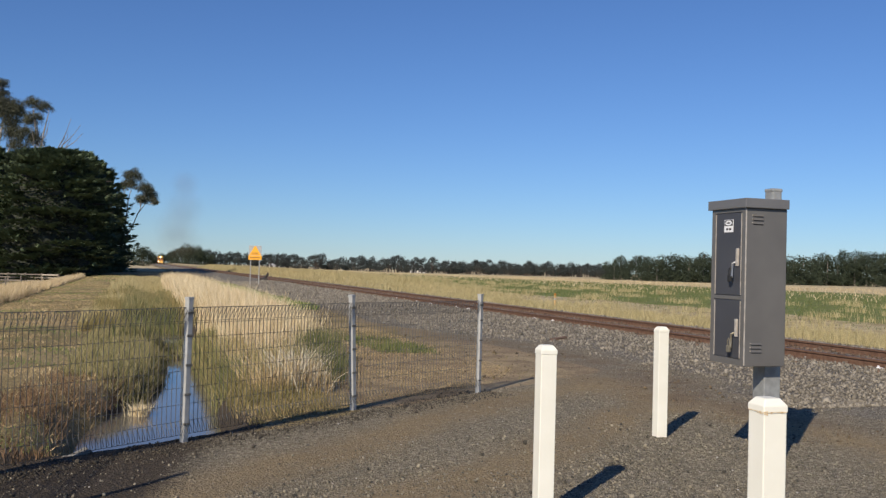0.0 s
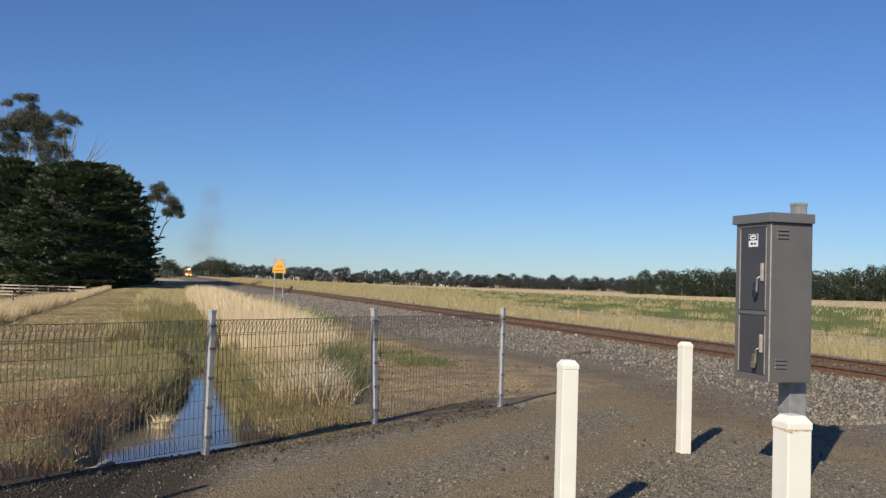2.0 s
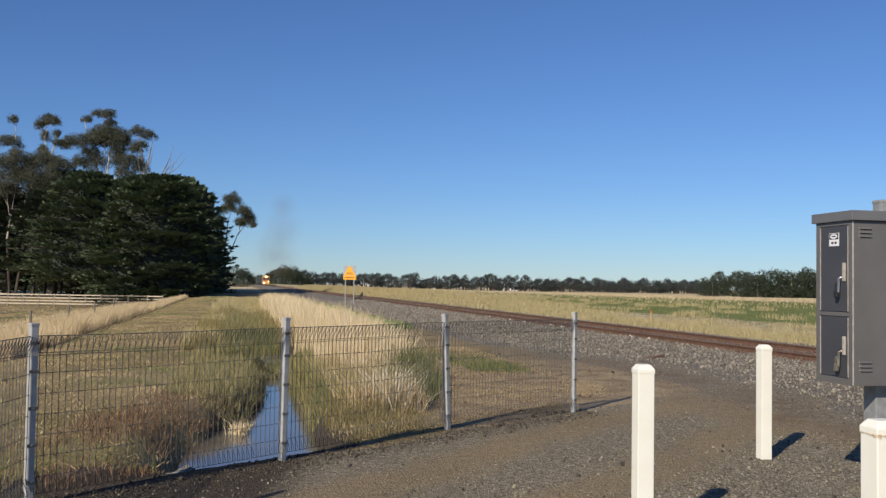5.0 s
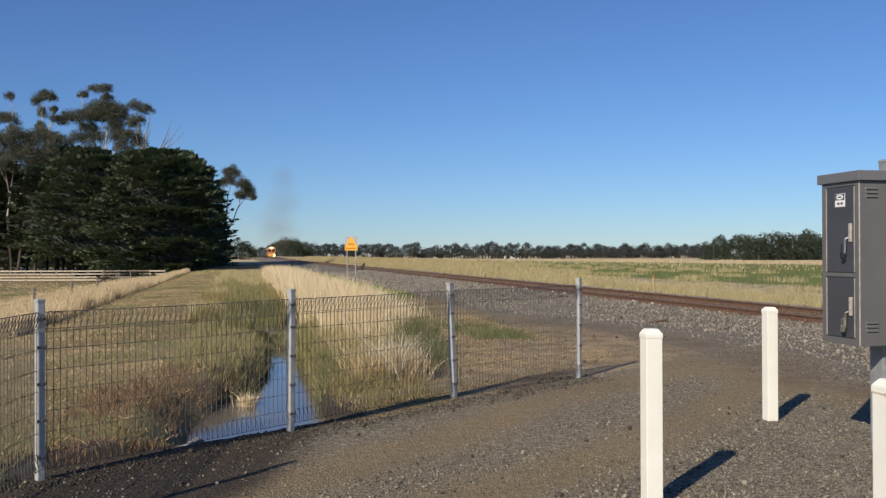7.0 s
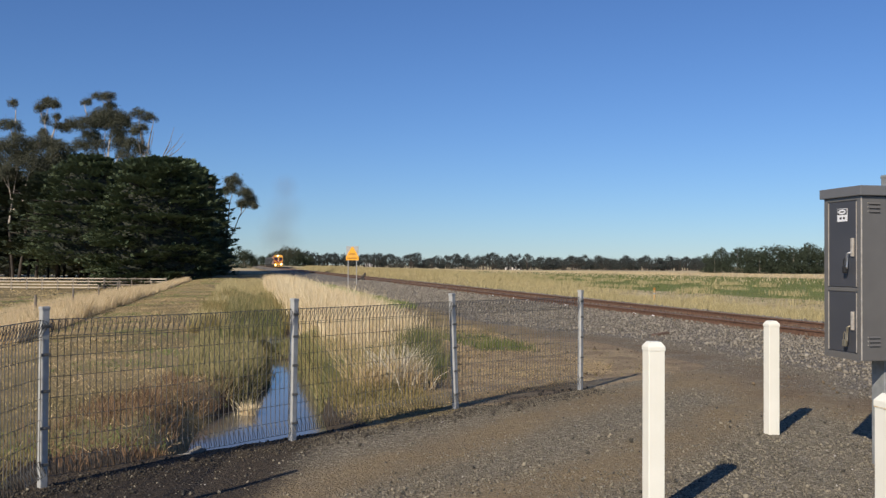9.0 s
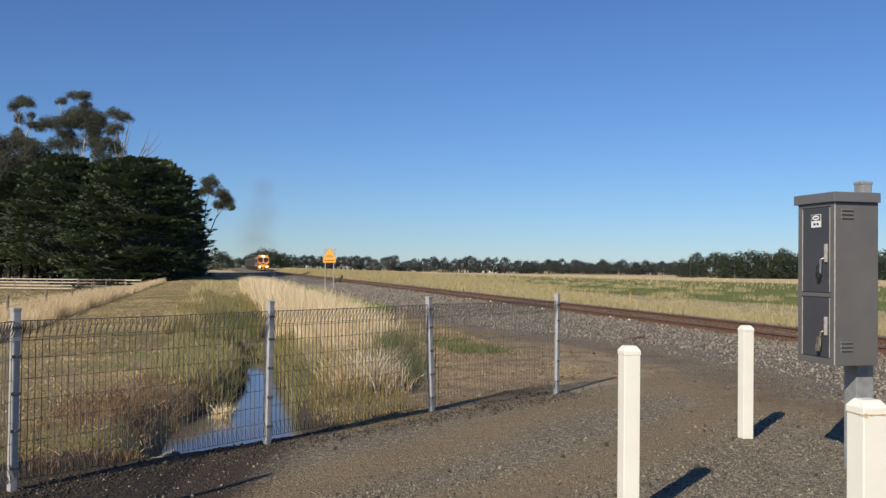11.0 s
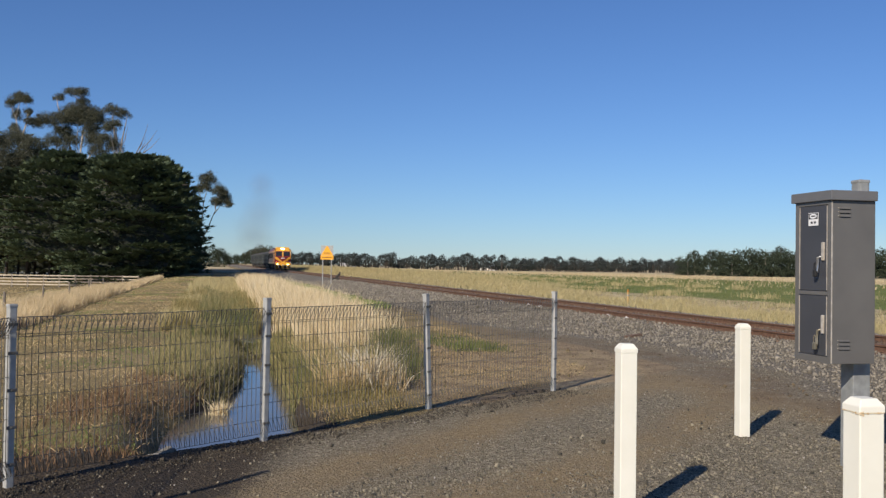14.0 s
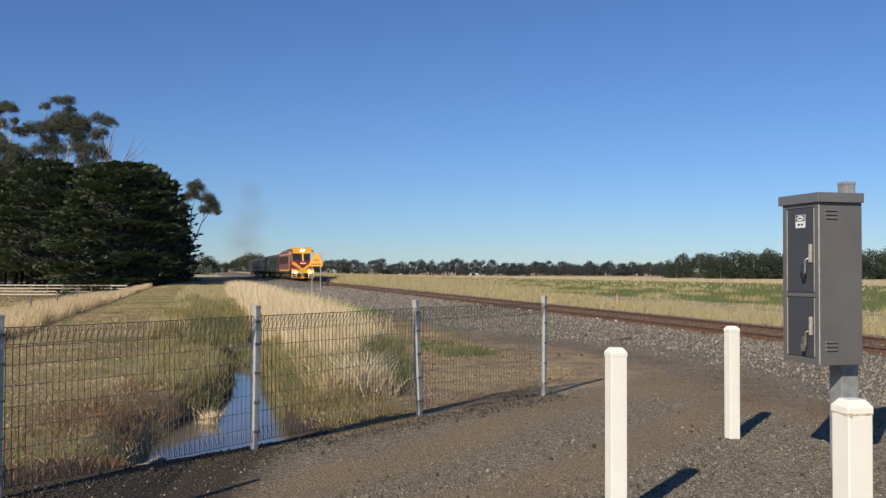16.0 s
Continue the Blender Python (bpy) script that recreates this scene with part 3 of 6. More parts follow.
# ---------------------------------------------------------------- mesh fence
def wire_path(verts, faces, pts, r):
    """Sweep a three-sided wire along points into the lists."""
    base = len(verts)
    pts = [Vector(p) for p in pts]
    for i, p in enumerate(pts):
        d = (pts[min(i + 1, len(pts) - 1)] - pts[max(i - 1, 0)]).normalized()
        a = Vector((0, 1, 0)) if abs(d.y) < 0.7 else Vector((1, 0, 0))
        a = (a - d * a.dot(d)).normalized()
        b = d.cross(a)
        for k in range(3):
            verts.append(p + (a * math.cos(k * math.tau / 3) + b * math.sin(k * math.tau / 3)) * r)
    for i in range(len(pts) - 1):
        for k in range(3):
            o = base + i * 3
            faces.append((o + k, o + (k + 1) % 3, o + 3 + (k + 1) % 3, o + 3 + k))


def fence_panel(parent, p, q):
    """A welded wire panel with rolled loops at top and bottom, from post p to post q."""
    p, q = Vector(p), Vector(q)
    length = (q - p).length
    verts, faces = [], []
    n = int(length / 0.05)
    lo, hi = 0.07, 1.19
    for k in range(n + 1):
        x = k * length / n
        pts = [(x, 0, lo + 0.12), (x, -0.045, lo + 0.025), (x, -0.012, lo), (x, 0.0, lo + 0.11), (x, 0, hi - 0.12), (x, -0.050, hi - 0.025), (x, -0.014, hi), (x + 0.006, 0.004, hi - 0.105)]
        wire_path(verts, faces, pts, 0.0035)
    zs = [lo, lo + 0.12] + [lo + 0.12 + 0.147 * k for k in range(1, 6)] + [hi - 0.138, hi - 0.12, hi]
    for z in zs:
        wire_path(verts, faces, [(0, 0.004, z), (length / 2, 0.004, z - 0.006), (length, 0.004, z)], 0.0038 if z > hi - 0.01 else 0.0027)
    ang = math.degrees(math.atan2(q.y - p.y, q.x - p.x))
    ob = raw("mesh_panel", verts, faces, M_WIRE, kind="", parent=parent)
    ob["label"] = "welded wire panel with rolled looped edges"
    ob.matrix_basis = Matrix.Translation((p.x, p.y, p.z)) @ pose(0, 0, 0, 0, 0, ang)
    return ob


def build_fence():
    base = thing("mesh_fence", pose(0, 0, 0), "low galvanised loop-top wire mesh fence along the gravel", "fence")
    posts = [((-2.93, 4.06), 0, 0), (P1, 0.2, 0), ((-1.619, 8.254), 0.0, 0.6), ((-0.178, 10.218), 0.0, -3.4), ((1.395, 11.863), 0, 0.2)]
    for (x, y), dz, lean in posts:
        bm = bmesh.new()
        z = float(ground_z(x, y))
        h = 1.27
        box(bm, -0.0275, 0.0275, -0.0275, 0.0275, -0.25, h, 0.008)
        body = part("post", bm, M_POST, base, "square galvanised steel post")
        body.matrix_basis = pose(x, y, z, 0, lean, 50.6)
        bm = boxed(-0.0305, 0.0305, -0.0305, 0.0305, h - 0.012, h + 0.012, 0.006)
        part("cap", bm, M_POST, body)
        for zz in (0.16, 0.42, 0.68, 0.94, 1.14):
            bm = bmesh.new()
            box(bm, -0.0335, 0.0335, -0.0335, -0.022, zz - 0.011, zz + 0.011, 0.003)
            cyl(bm, (0, -0.0335, zz), (0, -0.040, zz), 0.006, 8)
            part("clamp", bm, M_WIRE, body)
    for (a, *_), (b, *_) in zip(posts, posts[1:]):
        fence_panel(base, (*a, 0.0), (*b, 0.0))


build_fence()


def build_bollard(x, y, h, rust, s=0.054):
    base = thing("bollard", pose(x, y, float(ground_z(x, y)), 0, 0, 11.5), "white painted square steel bollard set in gravel" + (", rust under its cap" if rust else ""), "bollard", "bollards on the apron")
    bm = boxed(-s, s, -s, s, -0.2, h - 0.055, 0.006)
    part("post", bm, M_BOLLARD, base)
    bm = bmesh.new()
    c = s + 0.003
    lo = [bm.verts.new(p) for p in ((-c, -c, h - 0.058), (c, -c, h - 0.058), (c, c, h - 0.058), (-c, c, h - 0.058))]
    mi = [bm.verts.new(p) for p in ((-c, -c, h - 0.030), (c, -c, h - 0.030), (c, c, h - 0.030), (-c, c, h - 0.030))]
    t = c * 0.62
    hi = [bm.verts.new(p) for p in ((-t, -t, h), (t, -t, h), (t, t, h), (-t, t, h))]
    for r0, r1 in ((lo, mi), (mi, hi)):
        for k in range(4):
            bm.faces.new((r0[k], r0[(k + 1) % 4], r1[(k + 1) % 4], r1[k]))
    bm.faces.new(hi)
    bm.faces.new(lo[::-1])
    bmesh.ops.bevel(bm, geom=list(bm.edges), offset=0.003, segments=1, affect="EDGES")
    part("cap", bm, M_BOLLARD, base, "white chamfered steel cap")
    if rust:
        for px, w, d in ((0.0, c - 0.004, 0.0), (-0.053, 0.007, 0.006), (-0.044, 0.003, 0.011), (-0.022, 0.004, 0.003), (0.03, 0.008, 0.002)):
            bm = boxed(px - w, px + w, -c - 0.0012, -c + 0.001, h - 0.0595 - d, h - 0.0565 + d * 0.6)
            part("rust_stain", bm, M_RUST, base, "rust bleeding from the cap's seam")
        for py, w, d in ((0.0, c - 0.004, 0.0), (-0.040, 0.010, 0.005), (-0.015, 0.004, 0.003)):
            bm = boxed(-c - 0.0012, -c + 0.001, py - w, py + w, h - 0.0595 - d, h - 0.0565 + d * 0.6)
            part("rust_stain", bm, M_RUST, base, "rust bleeding from the cap's seam")
    return base


build_bollard(1.151, 5.87, 1.112, False)
build_bollard(2.875, 8.91, 1.085, False)
build_bollard(1.770, 3.90, 1.075, True, 0.0575)


# ---------------------------------------------------------------- equipment cabinet
def build_cabinet():
    # local x runs along the lit side, local y along the door side
    base = thing("equipment_cabinet", pose(3.045, 7.256, -0.08, 0, 0, 13.0) @ Matrix.Diagonal((1.05, 1.05, 1.05, 1)), "grey steel trackside equipment cabinet on a galvanised post", "cabinet")
    w, d, z0, z1 = 0.367, 0.455, 0.896, 2.13
    part("body", boxed(0, w, 0, d, z0, z1, 0.006), M_CAB, base, "grey painted steel body")
    roof = bmesh.new()
    box(roof, -0.035, w - 0.001, -0.03, d + 0.03, z1, z1 + 0.075, 0.006)
    part("roof", roof, M_CABROOF, base, "lighter grey overhanging lid")
    # door frame with two doors on the face x = 0
    fr = bmesh.new()
    for y0, y1, za, zb in ((0.0, 0.045, z0, z1), (d - 0.045, d, z0, z1), (0.045, d - 0.045, z1 - 0.03, z1), (0.045, d - 0.045, z0, z0 + 0.05), (0.045, d - 0.045, 1.41, 1.44)):
        box(fr, -0.012, 0.002, y0, y1, za, zb, 0.003)
    part("door_frame", fr, M_CAB, base)
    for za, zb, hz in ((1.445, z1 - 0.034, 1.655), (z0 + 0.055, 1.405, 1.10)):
        # doors are coloured darker than the body and frame
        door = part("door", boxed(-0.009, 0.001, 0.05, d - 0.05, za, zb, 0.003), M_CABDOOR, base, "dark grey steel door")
        # thin pale strips laid along both upright door edges
        edge = bmesh.new()
        box(edge, -0.0135, -0.008, 0.052, 0.058, za + 0.004, zb - 0.004)
        part("pale_edge", edge, M_EDGE, door, "pale line along the door edge")
        part("pale_edge", boxed(-0.0135, -0.008, d - 0.060, d - 0.054, za + 0.004, zb - 0.004), M_EDGE, door, "pale line along the door edge")
        hb = bmesh.new()
        box(hb, -0.026, -0.008, 0.082, 0.107, hz + 0.02, hz + 0.16, 0.004)
        part("latch_plate", hb, M_EDGE, door, "dull metal latch plate")
        hb = bmesh.new()
        tube(hb, [(-0.025, 0.112, hz + 0.05), (-0.045, 0.118, hz + 0.04), (-0.045, 0.124, hz - 0.06), (-0.038, 0.124, hz - 0.07)], [0.008, 0.009, 0.009, 0.006], 8)
        part("handle", hb, M_STEEL if hz > 1.4 else M_BRASS, door, "swing handle")
        hb = bmesh.new()
        box(hb, -0.062, -0.036, 0.126, 0.162, hz - 0.105, hz - 0.05, 0.008)
        tube(hb, [(-0.049, 0.131, hz - 0.06), (-0.049, 0.131, hz - 0.01), (-0.049, 0.144, hz + 0.005), (-0.049, 0.157, hz - 0.01), (-0.049, 0.157, hz - 0.06)], 0.005, 6)
        part("padlock", hb, M_BLACK if hz > 1.4 else M_BRASS, door, "small padlock")
    # warning label: black oval over a line of writing
    lab = part("warning_label", boxed(-0.0125, -0.0085, 0.165, 0.285, 1.945, 2.045), M_WHITE, base, "white warning label with a black heading")
    part("heading_panel", boxed(-0.0131, -0.0122, 0.169, 0.281, 1.996, 2.041), M_BLACK, lab, "black heading panel round a white oval")
    ov = bmesh.new()
    bmesh.ops.create_circle(ov, cap_ends=True, segments=24, radius=1, matrix=Matrix.Translation((-0.0135, 0.225, 2.019)) @ pose(0, 0, 0, 0, -90, 0) @ Matrix.Diagonal((0.019, 0.046, 1, 1)))
    part("oval", ov, M_WHITE, lab)
    ov = bmesh.new()
    bmesh.ops.create_circle(ov, cap_ends=True, segments=24, radius=1, matrix=Matrix.Translation((-0.0142, 0.225, 2.019)) @ pose(0, 0, 0, 0, -90, 0) @ Matrix.Diagonal((0.005, 0.030, 1, 1)))
    part("writing_bar", ov, M_BLACK, lab)
    for yy, ww in ((0.205, 0.02), (0.245, 0.022)):
        part("writing_bar", boxed(-0.0135, -0.0122, yy - ww / 2 - 0.004, yy + ww / 2, 1.962, 1.978), M_BLACK, lab)
    # louvres and edge strip on the lit side
    for zz in (2.015, 2.045, 2.075, 1.015, 1.045, 1.075):
        lb = bmesh.new()
        prism(lb, [(-0.001, zz - 0.010), (-0.011, zz - 0.009), (-0.001, zz + 0.006)], "x", 0.055, 0.145)
        part("louvre", lb, M_CAB, base)
        part("louvre_gap", boxed(0.055, 0.145, -0.0025, 0.001, zz - 0.0145, zz - 0.0105), M_BLACK, base)
        part("rivet", boxed(0.043, 0.049, -0.004, 0.001, zz - 0.004, zz + 0.003), M_EDGE, base)
    part("edge_strip", boxed(-0.0125, -0.003, -0.004, 0.003, z0 + 0.005, z1 - 0.005, 0.002), M_EDGE, base, "pale line along the corner")
    # post, socket and cap
    part("socket", boxed(0.275, 0.425, 0.125, 0.275, -0.3, z0, 0.006), M_POLE, base, "square galvanised support below the cabinet")
    part("pole", boxed(0.338, 0.434, 0.150, 0.252, 0.0, 2.30, 0.020), M_POLE, base, "galvanised pole behind the cabinet")
    part("pole_cap", boxed(0.335, 0.437, 0.147, 0.255, 2.28, 2.312, 0.014), M_POLE, base)


build_cabinet()


def build_tall_pole():
    base = thing("steel_pole", pose(-3.86, 2.78, 0), "slim galvanised steel pole at the edge of the gravel", "pole")
    bm = bmesh.new()
    tube(bm, [(0, 0, -0.3), (0, 0, 3.0)], [0.035, 0.03], 10)
    part("pole", bm, M_POST, base)
    bm = bmesh.new()
    tube(bm, [(0, 0, 3.0), (0, 0, 3.02)], [0.034, 0.02], 10)
    part("cap", bm, M_BLACK, base)


build_tall_pole()


def build_headwall():
    x, y = -2.36, 7.74
    base = thing("culvert_headwall", pose(x, y, -0.07, 8, -10, 50), "broken concrete culvert headwall at the ditch's end", "headwall")
    bm = boxed(-0.10, 0.10, -0.06, 0.06, -0.3, 0.06, 0.02)
    for v in bm.verts:
        v.co += Vector((random.uniform(-0.02, 0.02), random.uniform(-0.02, 0.02), random.uniform(-0.03, 0.03)))
    part("slab", bm, M_CONC, base)


build_headwall()


# ---------------------------------------------------------------- signs and markers by the track
def build_sign():
    x, y = -9.11, 70.0
    base = thing("track_warning_sign", pose(x, y, float(ground_z(x, y)), 0, 0, -7), "yellow triangle warning sign on a grey board and two posts", "sign")
    for sx in (-0.33, 0.33):
        bm = bmesh.new()
        tube(bm, [(sx, 0, -0.3), (sx, 0, 2.2)], 0.035, 8)
        part("post", bm, M_POST, base)
    board = part("board", boxed(-0.48, 0.48, -0.035, -0.02, 1.90, 2.95, 0.004), M_SIGNGREY, base, "square grey sign board")
    bm = bmesh.new()
    prism(bm, [(-0.46, 2.22), (0.46, 2.22), (0.06, 2.90), (-0.06, 2.90)], "y", -0.041, -0.036)
    part("triangle", bm, M_SIGNYEL, board, "yellow triangle")
    part("yellow_strip", boxed(-0.5, 0.5, -0.041, -0.036, 1.88, 2.20), M_SIGNYEL, board, "yellow panel")
    for z, w in ((2.32, 0.28), (2.40, 0.22)):
        part("writing_bar", boxed(-w, w, -0.045, -0.0415, z - 0.025, z + 0.02), M_SIGNINK, board)
    part("writing_bar", boxed(-0.4, 0.4, -0.045, -0.0415, 2.0, 2.08), M_SIGNINK, board)


build_sign()


def build_marker():
    x, y = 8.9, 45.0
    z = float(ground_z(x, y))
    base = thing("marker_post", pose(x, y, z), "short ochre cable marker post with a dark cap", "marker")
    bm = bmesh.new()
    tube(bm, [(0, 0, -0.2), (0, 0, 0.66), (0, 0, 0.69)], [0.05, 0.05, 0.035], 8)
    part("post", bm, M_ORANGE, base)
    bm = bmesh.new()
    tube(bm, [(0, 0, 0.66), (0, 0, 0.72), (0, 0, 0.78)], [0.075, 0.070, 0.02], 8)
    part("cap", bm, M_SIGNINK, base, "dark conical cap")
    bm = bmesh.new()
    tube(bm, [(0, 0, 0.45), (0, 0, 0.52)], 0.054, 8)
    part("band", bm, M_SIGNGREY, base)


build_marker()


def build_timber():
    x, y = 4.2, 20.6
    base = thing("broken_timber", pose(x, y, float(ground_z(x, y)) + 0.03, 4, -6, 22), "short broken piece of brown timber on the ballast", "timber")
    bm = boxed(-0.20, 0.20, -0.05, 0.05, -0.04, 0.035, 0.012)
    for v in bm.verts:
        v.co += Vector((random.uniform(-0.02, 0.02), random.uniform(-0.012, 0.012), random.uniform(-0.012, 0.012)))
    part("piece", bm, M_SLEEPER, base)


build_timber()


def build_lever():
    x, y = place(-1.6, 84.0)
    base = thing("derail_lever", pose(x, y, 0.12, 0, 0, 10), "dark iron trackside lever frame beside the rails", "lever")
    part("frame", boxed(-0.45, 0.25, -0.12, 0.12, -0.1, 0.2, 0.03), M_UNDER, base)
    bm = bmesh.new()
    tube(bm, [(-0.1, 0, 0.15), (0.22, 0, 0.5), (0.27, 0, 0.72)], [0.12, 0.11, 0.06], 8)
    part("lever", bm, M_UNDER, base)


build_lever()


# ---------------------------------------------------------------- paddock fences
def build_rail_fence():
    y = 92.0
    x0, x1 = -70.8, -31.2
    z = -1.19
    base = thing("timber_rail_fence", pose(0, 0, 0), "white painted post and rail paddock fence before the trees", "fence")
    n = 25
    first = None
    for k in range(n + 1):
        x = x0 + (x1 - x0) * k / n
        if first is None:
            # posts are coloured darker than the white rails
            first = part("post", boxed(-0.075, 0.075, -0.075, 0.075, -0.6, 1.29, 0.012), M_GREYWOOD, base)
            o = first
        else:
            o = new("post", first.data)
            o.parent = base
        o.location = (x, y + 0.04 * k, z)
    for zz in (0.26, 0.56, 0.87, 1.17):
        for k in range(n):
            xa, xb = x0 + (x1 - x0) * k / n, x0 + (x1 - x0) * (k + 1) / n
            darker = -38.3 < xa < -34.2             # two bays of rails are coloured darker grey
            o = part("rail", boxed(0, xb - xa - 0.01, -0.105, -0.075, zz - 0.06 + random.uniform(-0.012, 0.012), zz + 0.06, 0.008), M_GREYWOOD if darker else M_WHITEWOOD, base, "darker grey rail" if darker else "")
            o.location = (xa, y + 0.04 * k, z)


build_rail_fence()


def build_wire_fence():
    base = thing("wire_fence", pose(0, 0, 0), "old timber posts and wire in tall dry grass", "fence")
    ends = []
    for k in range(6):
        x, y = place(-18.9, 22 + 6.5 * k)
        z = float(ground_z(x, y))
        bm = bmesh.new()
        tube(bm, [(0, 0, -0.4), (random.uniform(-0.03, 0.03), 0, 0.92)], [0.045, 0.04], 8)
        o = part("post", bm, M_GREYWOOD, base)
        o.location = (x, y, z)
        ends.append((x, y, z))
    for zz in (0.30, 0.56, 0.82):
        bm = bmesh.new()
        tube(bm, [(x, y, z + zz) for x, y, z in ends], 0.004, 4)
        part("wire", bm, M_WIRE, base)


build_wire_fence()

# ---------------------------------------------------------------- trees
def leaf_cloud(rng, centres, radii, count, size, droop=0.3, flat=0.6, fuzz=0.0):
    """Small leaf blades filling ellipsoid clumps: arrays of vertices and quads."""
    vs = []
    for (cx, cy, cz), r in zip(centres, radii):
        n = int(count * r * r)
        d = rng.normal(size=(n, 3))
        d /= np.linalg.norm(d, axis=1)[:, None]
        rad = rng.uniform(0.35, 1.0, (n, 1)) ** 0.5
        p = d * rad * (1 + fuzz * np.abs(rng.normal(size=(n, 1)))) * r * np.array([1, 1, flat]) * (1 + 0.25 * np.sin(d[:, :1] * 5 + cx) * np.sin(d[:, 1:2] * 4 + cz))
        p += np.array([cx, cy, cz])
        u = rng.normal(size=(n, 3))
        u[:, 2] -= droop
        u /= np.linalg.norm(u, axis=1)[:, None]
        w = np.cross(u, rng.normal(size=(n, 3)))
        w /= np.linalg.norm(w, axis=1)[:, None] + 1e-9
        ln = size * rng.uniform(0.6, 1.4, (n, 1))
        vs.append(np.stack([p, p + u * ln * 0.5 + w * ln * 0.22, p + u * ln, p + u * ln * 0.5 - w * ln * 0.22], 1))
    v = np.concatenate(vs)
    return v.reshape(-1, 3), np.arange(len(v) * 4).reshape(-1, 4)


TREE_FAR = 1.36                                        # the windbreak and gums, drawn up near and set back by this factor from the apron


def set_back(x, y, far=TREE_FAR):
    """The pose of a tree of the group that is set back as a whole."""
    x, y = x * far, y * far
    return Matrix.Translation((x, y, -0.95)) @ Matrix.Diagonal((far, far, far, 1))


def build_cypress(x, y, radius, height, seed, label, dense=1.0, leaf=None, clear=0.0, stems=1, far=TREE_FAR):
    """A broad conifer whose limbs spread into flat shelves of fronds with dark gaps between; clear: height of the bare stems."""
    rng = np.random.default_rng(seed)
    base = thing("cypress_tree", set_back(x, y, far), label, "tree", "old cypress windbreak")
    bm = bmesh.new()
    for k in range(stems):
        sx, sy = (0.0, 0.0) if k == 0 else (rng.uniform(-0.8, 0.8) * radius, rng.uniform(-0.5, 0.5) * radius)
        w = 1.0 if stems == 1 else 0.3
        tube(bm, [(sx, sy, -0.4), (sx * 0.98 + 0.1, sy, 0.8), (sx * 0.8, sy * 0.8 + 0.1, height * 0.5), (sx * 0.5, sy * 0.5, height * 0.88)], [0.75 * w, 0.55 * w, 0.4 * w, 0.08], 10)
    for k in range(16):
        a, zz = rng.uniform(0, math.tau), clear + (height - clear) * rng.uniform(0.08, 0.7)
        r = radius * 0.8
        tube(bm, [(0, 0, zz), (math.cos(a) * r * 0.5, math.sin(a) * r * 0.5, zz + 0.8), (math.cos(a) * r, math.sin(a) * r, zz + 0.9)], [0.2, 0.13, 0.04], 6)
    part("trunk", bm, M_DARKBARK, base, "thick dark trunk with spreading limbs")

    def env(z):
        t = np.clip(z / height, 0, 1)
        return radius * np.sqrt(np.clip(1 - t ** 2.45, 0, 1)) * (0.90 + 0.10 * np.clip(z / 2.0, 0, 1))

    # inner core, coloured near-black for the shade between the shelves
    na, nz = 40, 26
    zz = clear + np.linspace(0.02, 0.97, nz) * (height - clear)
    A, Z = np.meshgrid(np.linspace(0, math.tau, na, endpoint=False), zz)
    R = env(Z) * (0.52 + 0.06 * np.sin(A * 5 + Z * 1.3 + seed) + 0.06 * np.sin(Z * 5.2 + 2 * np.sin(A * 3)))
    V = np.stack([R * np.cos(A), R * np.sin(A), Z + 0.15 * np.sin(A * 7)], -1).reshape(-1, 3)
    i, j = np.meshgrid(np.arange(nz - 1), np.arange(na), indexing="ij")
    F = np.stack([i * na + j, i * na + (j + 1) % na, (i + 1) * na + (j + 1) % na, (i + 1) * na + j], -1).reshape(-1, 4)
    raw("shade_core", V, F, M_CROWNCORE, smooth=True, kind="", parent=base)
    # each limb ends in several lobes, and each lobe is a thin upturned shelf of fronds
    nb = int(2.4 * radius * (height - clear))
    lobes = 6
    per = int(24 * dense) + 2
    ba = rng.uniform(0, math.tau, nb)
    bz = clear + (height - clear) * (0.02 + 0.95 * (np.arange(nb) + rng.uniform(0, 1, nb)) / nb)
    ext = np.where(rng.random(nb) < 0.16, rng.uniform(1.0, 1.09, nb), rng.uniform(0.80, 1.0, nb))
    lb = np.repeat(np.arange(nb), lobes)
    nl = len(lb)
    lq = np.where(rng.random(nl) < 0.3, rng.uniform(0.50, 0.72, nl), rng.uniform(0.68, 0.99, nl))
    lw = rng.normal(0, 0.17, nl) * radius
    lz = rng.normal(0, 0.05, nl)
    size = rng.uniform(0.28, 0.62, nl)
    br = np.repeat(np.arange(nl), per)
    n = len(br)
    reach = env(np.clip(bz, 0, height * 0.965))[lb][br] * ext[lb][br]
    u, w = rng.normal(0, 1, n) * size[br], rng.normal(0, 1, n) * size[br] * 0.8
    rr = np.clip(reach * lq[br] + u * 0.75, 0.2, reach * 1.03)
    lat0 = lw[br] + w
    shrink = np.minimum(1.0, reach * 1.04 / np.hypot(rr, lat0))
    rr, lat0 = rr * shrink, lat0 * shrink
    ca, sa = np.cos(ba[lb][br]), np.sin(ba[lb][br])
    z = bz[lb][br] + lz[br] + 0.16 * np.clip(u, -1, 1.2) - 0.07 * np.abs(lat0) - 0.10 * (u * u + w * w) + rng.normal(0, 0.035, n)
    p = np.stack([rr * ca - lat0 * sa, rr * sa + lat0 * ca, np.clip(z, 0.1, None)], -1)
    ni = int(4000 * dense)                                 # short sprays over the inner mass
    ia, iz = rng.uniform(0, math.tau, ni), clear + (height - clear) * rng.uniform(0.03, 0.97, ni)
    ir = env(iz) * rng.uniform(0.52, 0.68, ni)
    p = np.concatenate([p, np.stack([ir * np.cos(ia), ir * np.sin(ia), iz], -1)])
    n, z = len(p), p[:, 2]
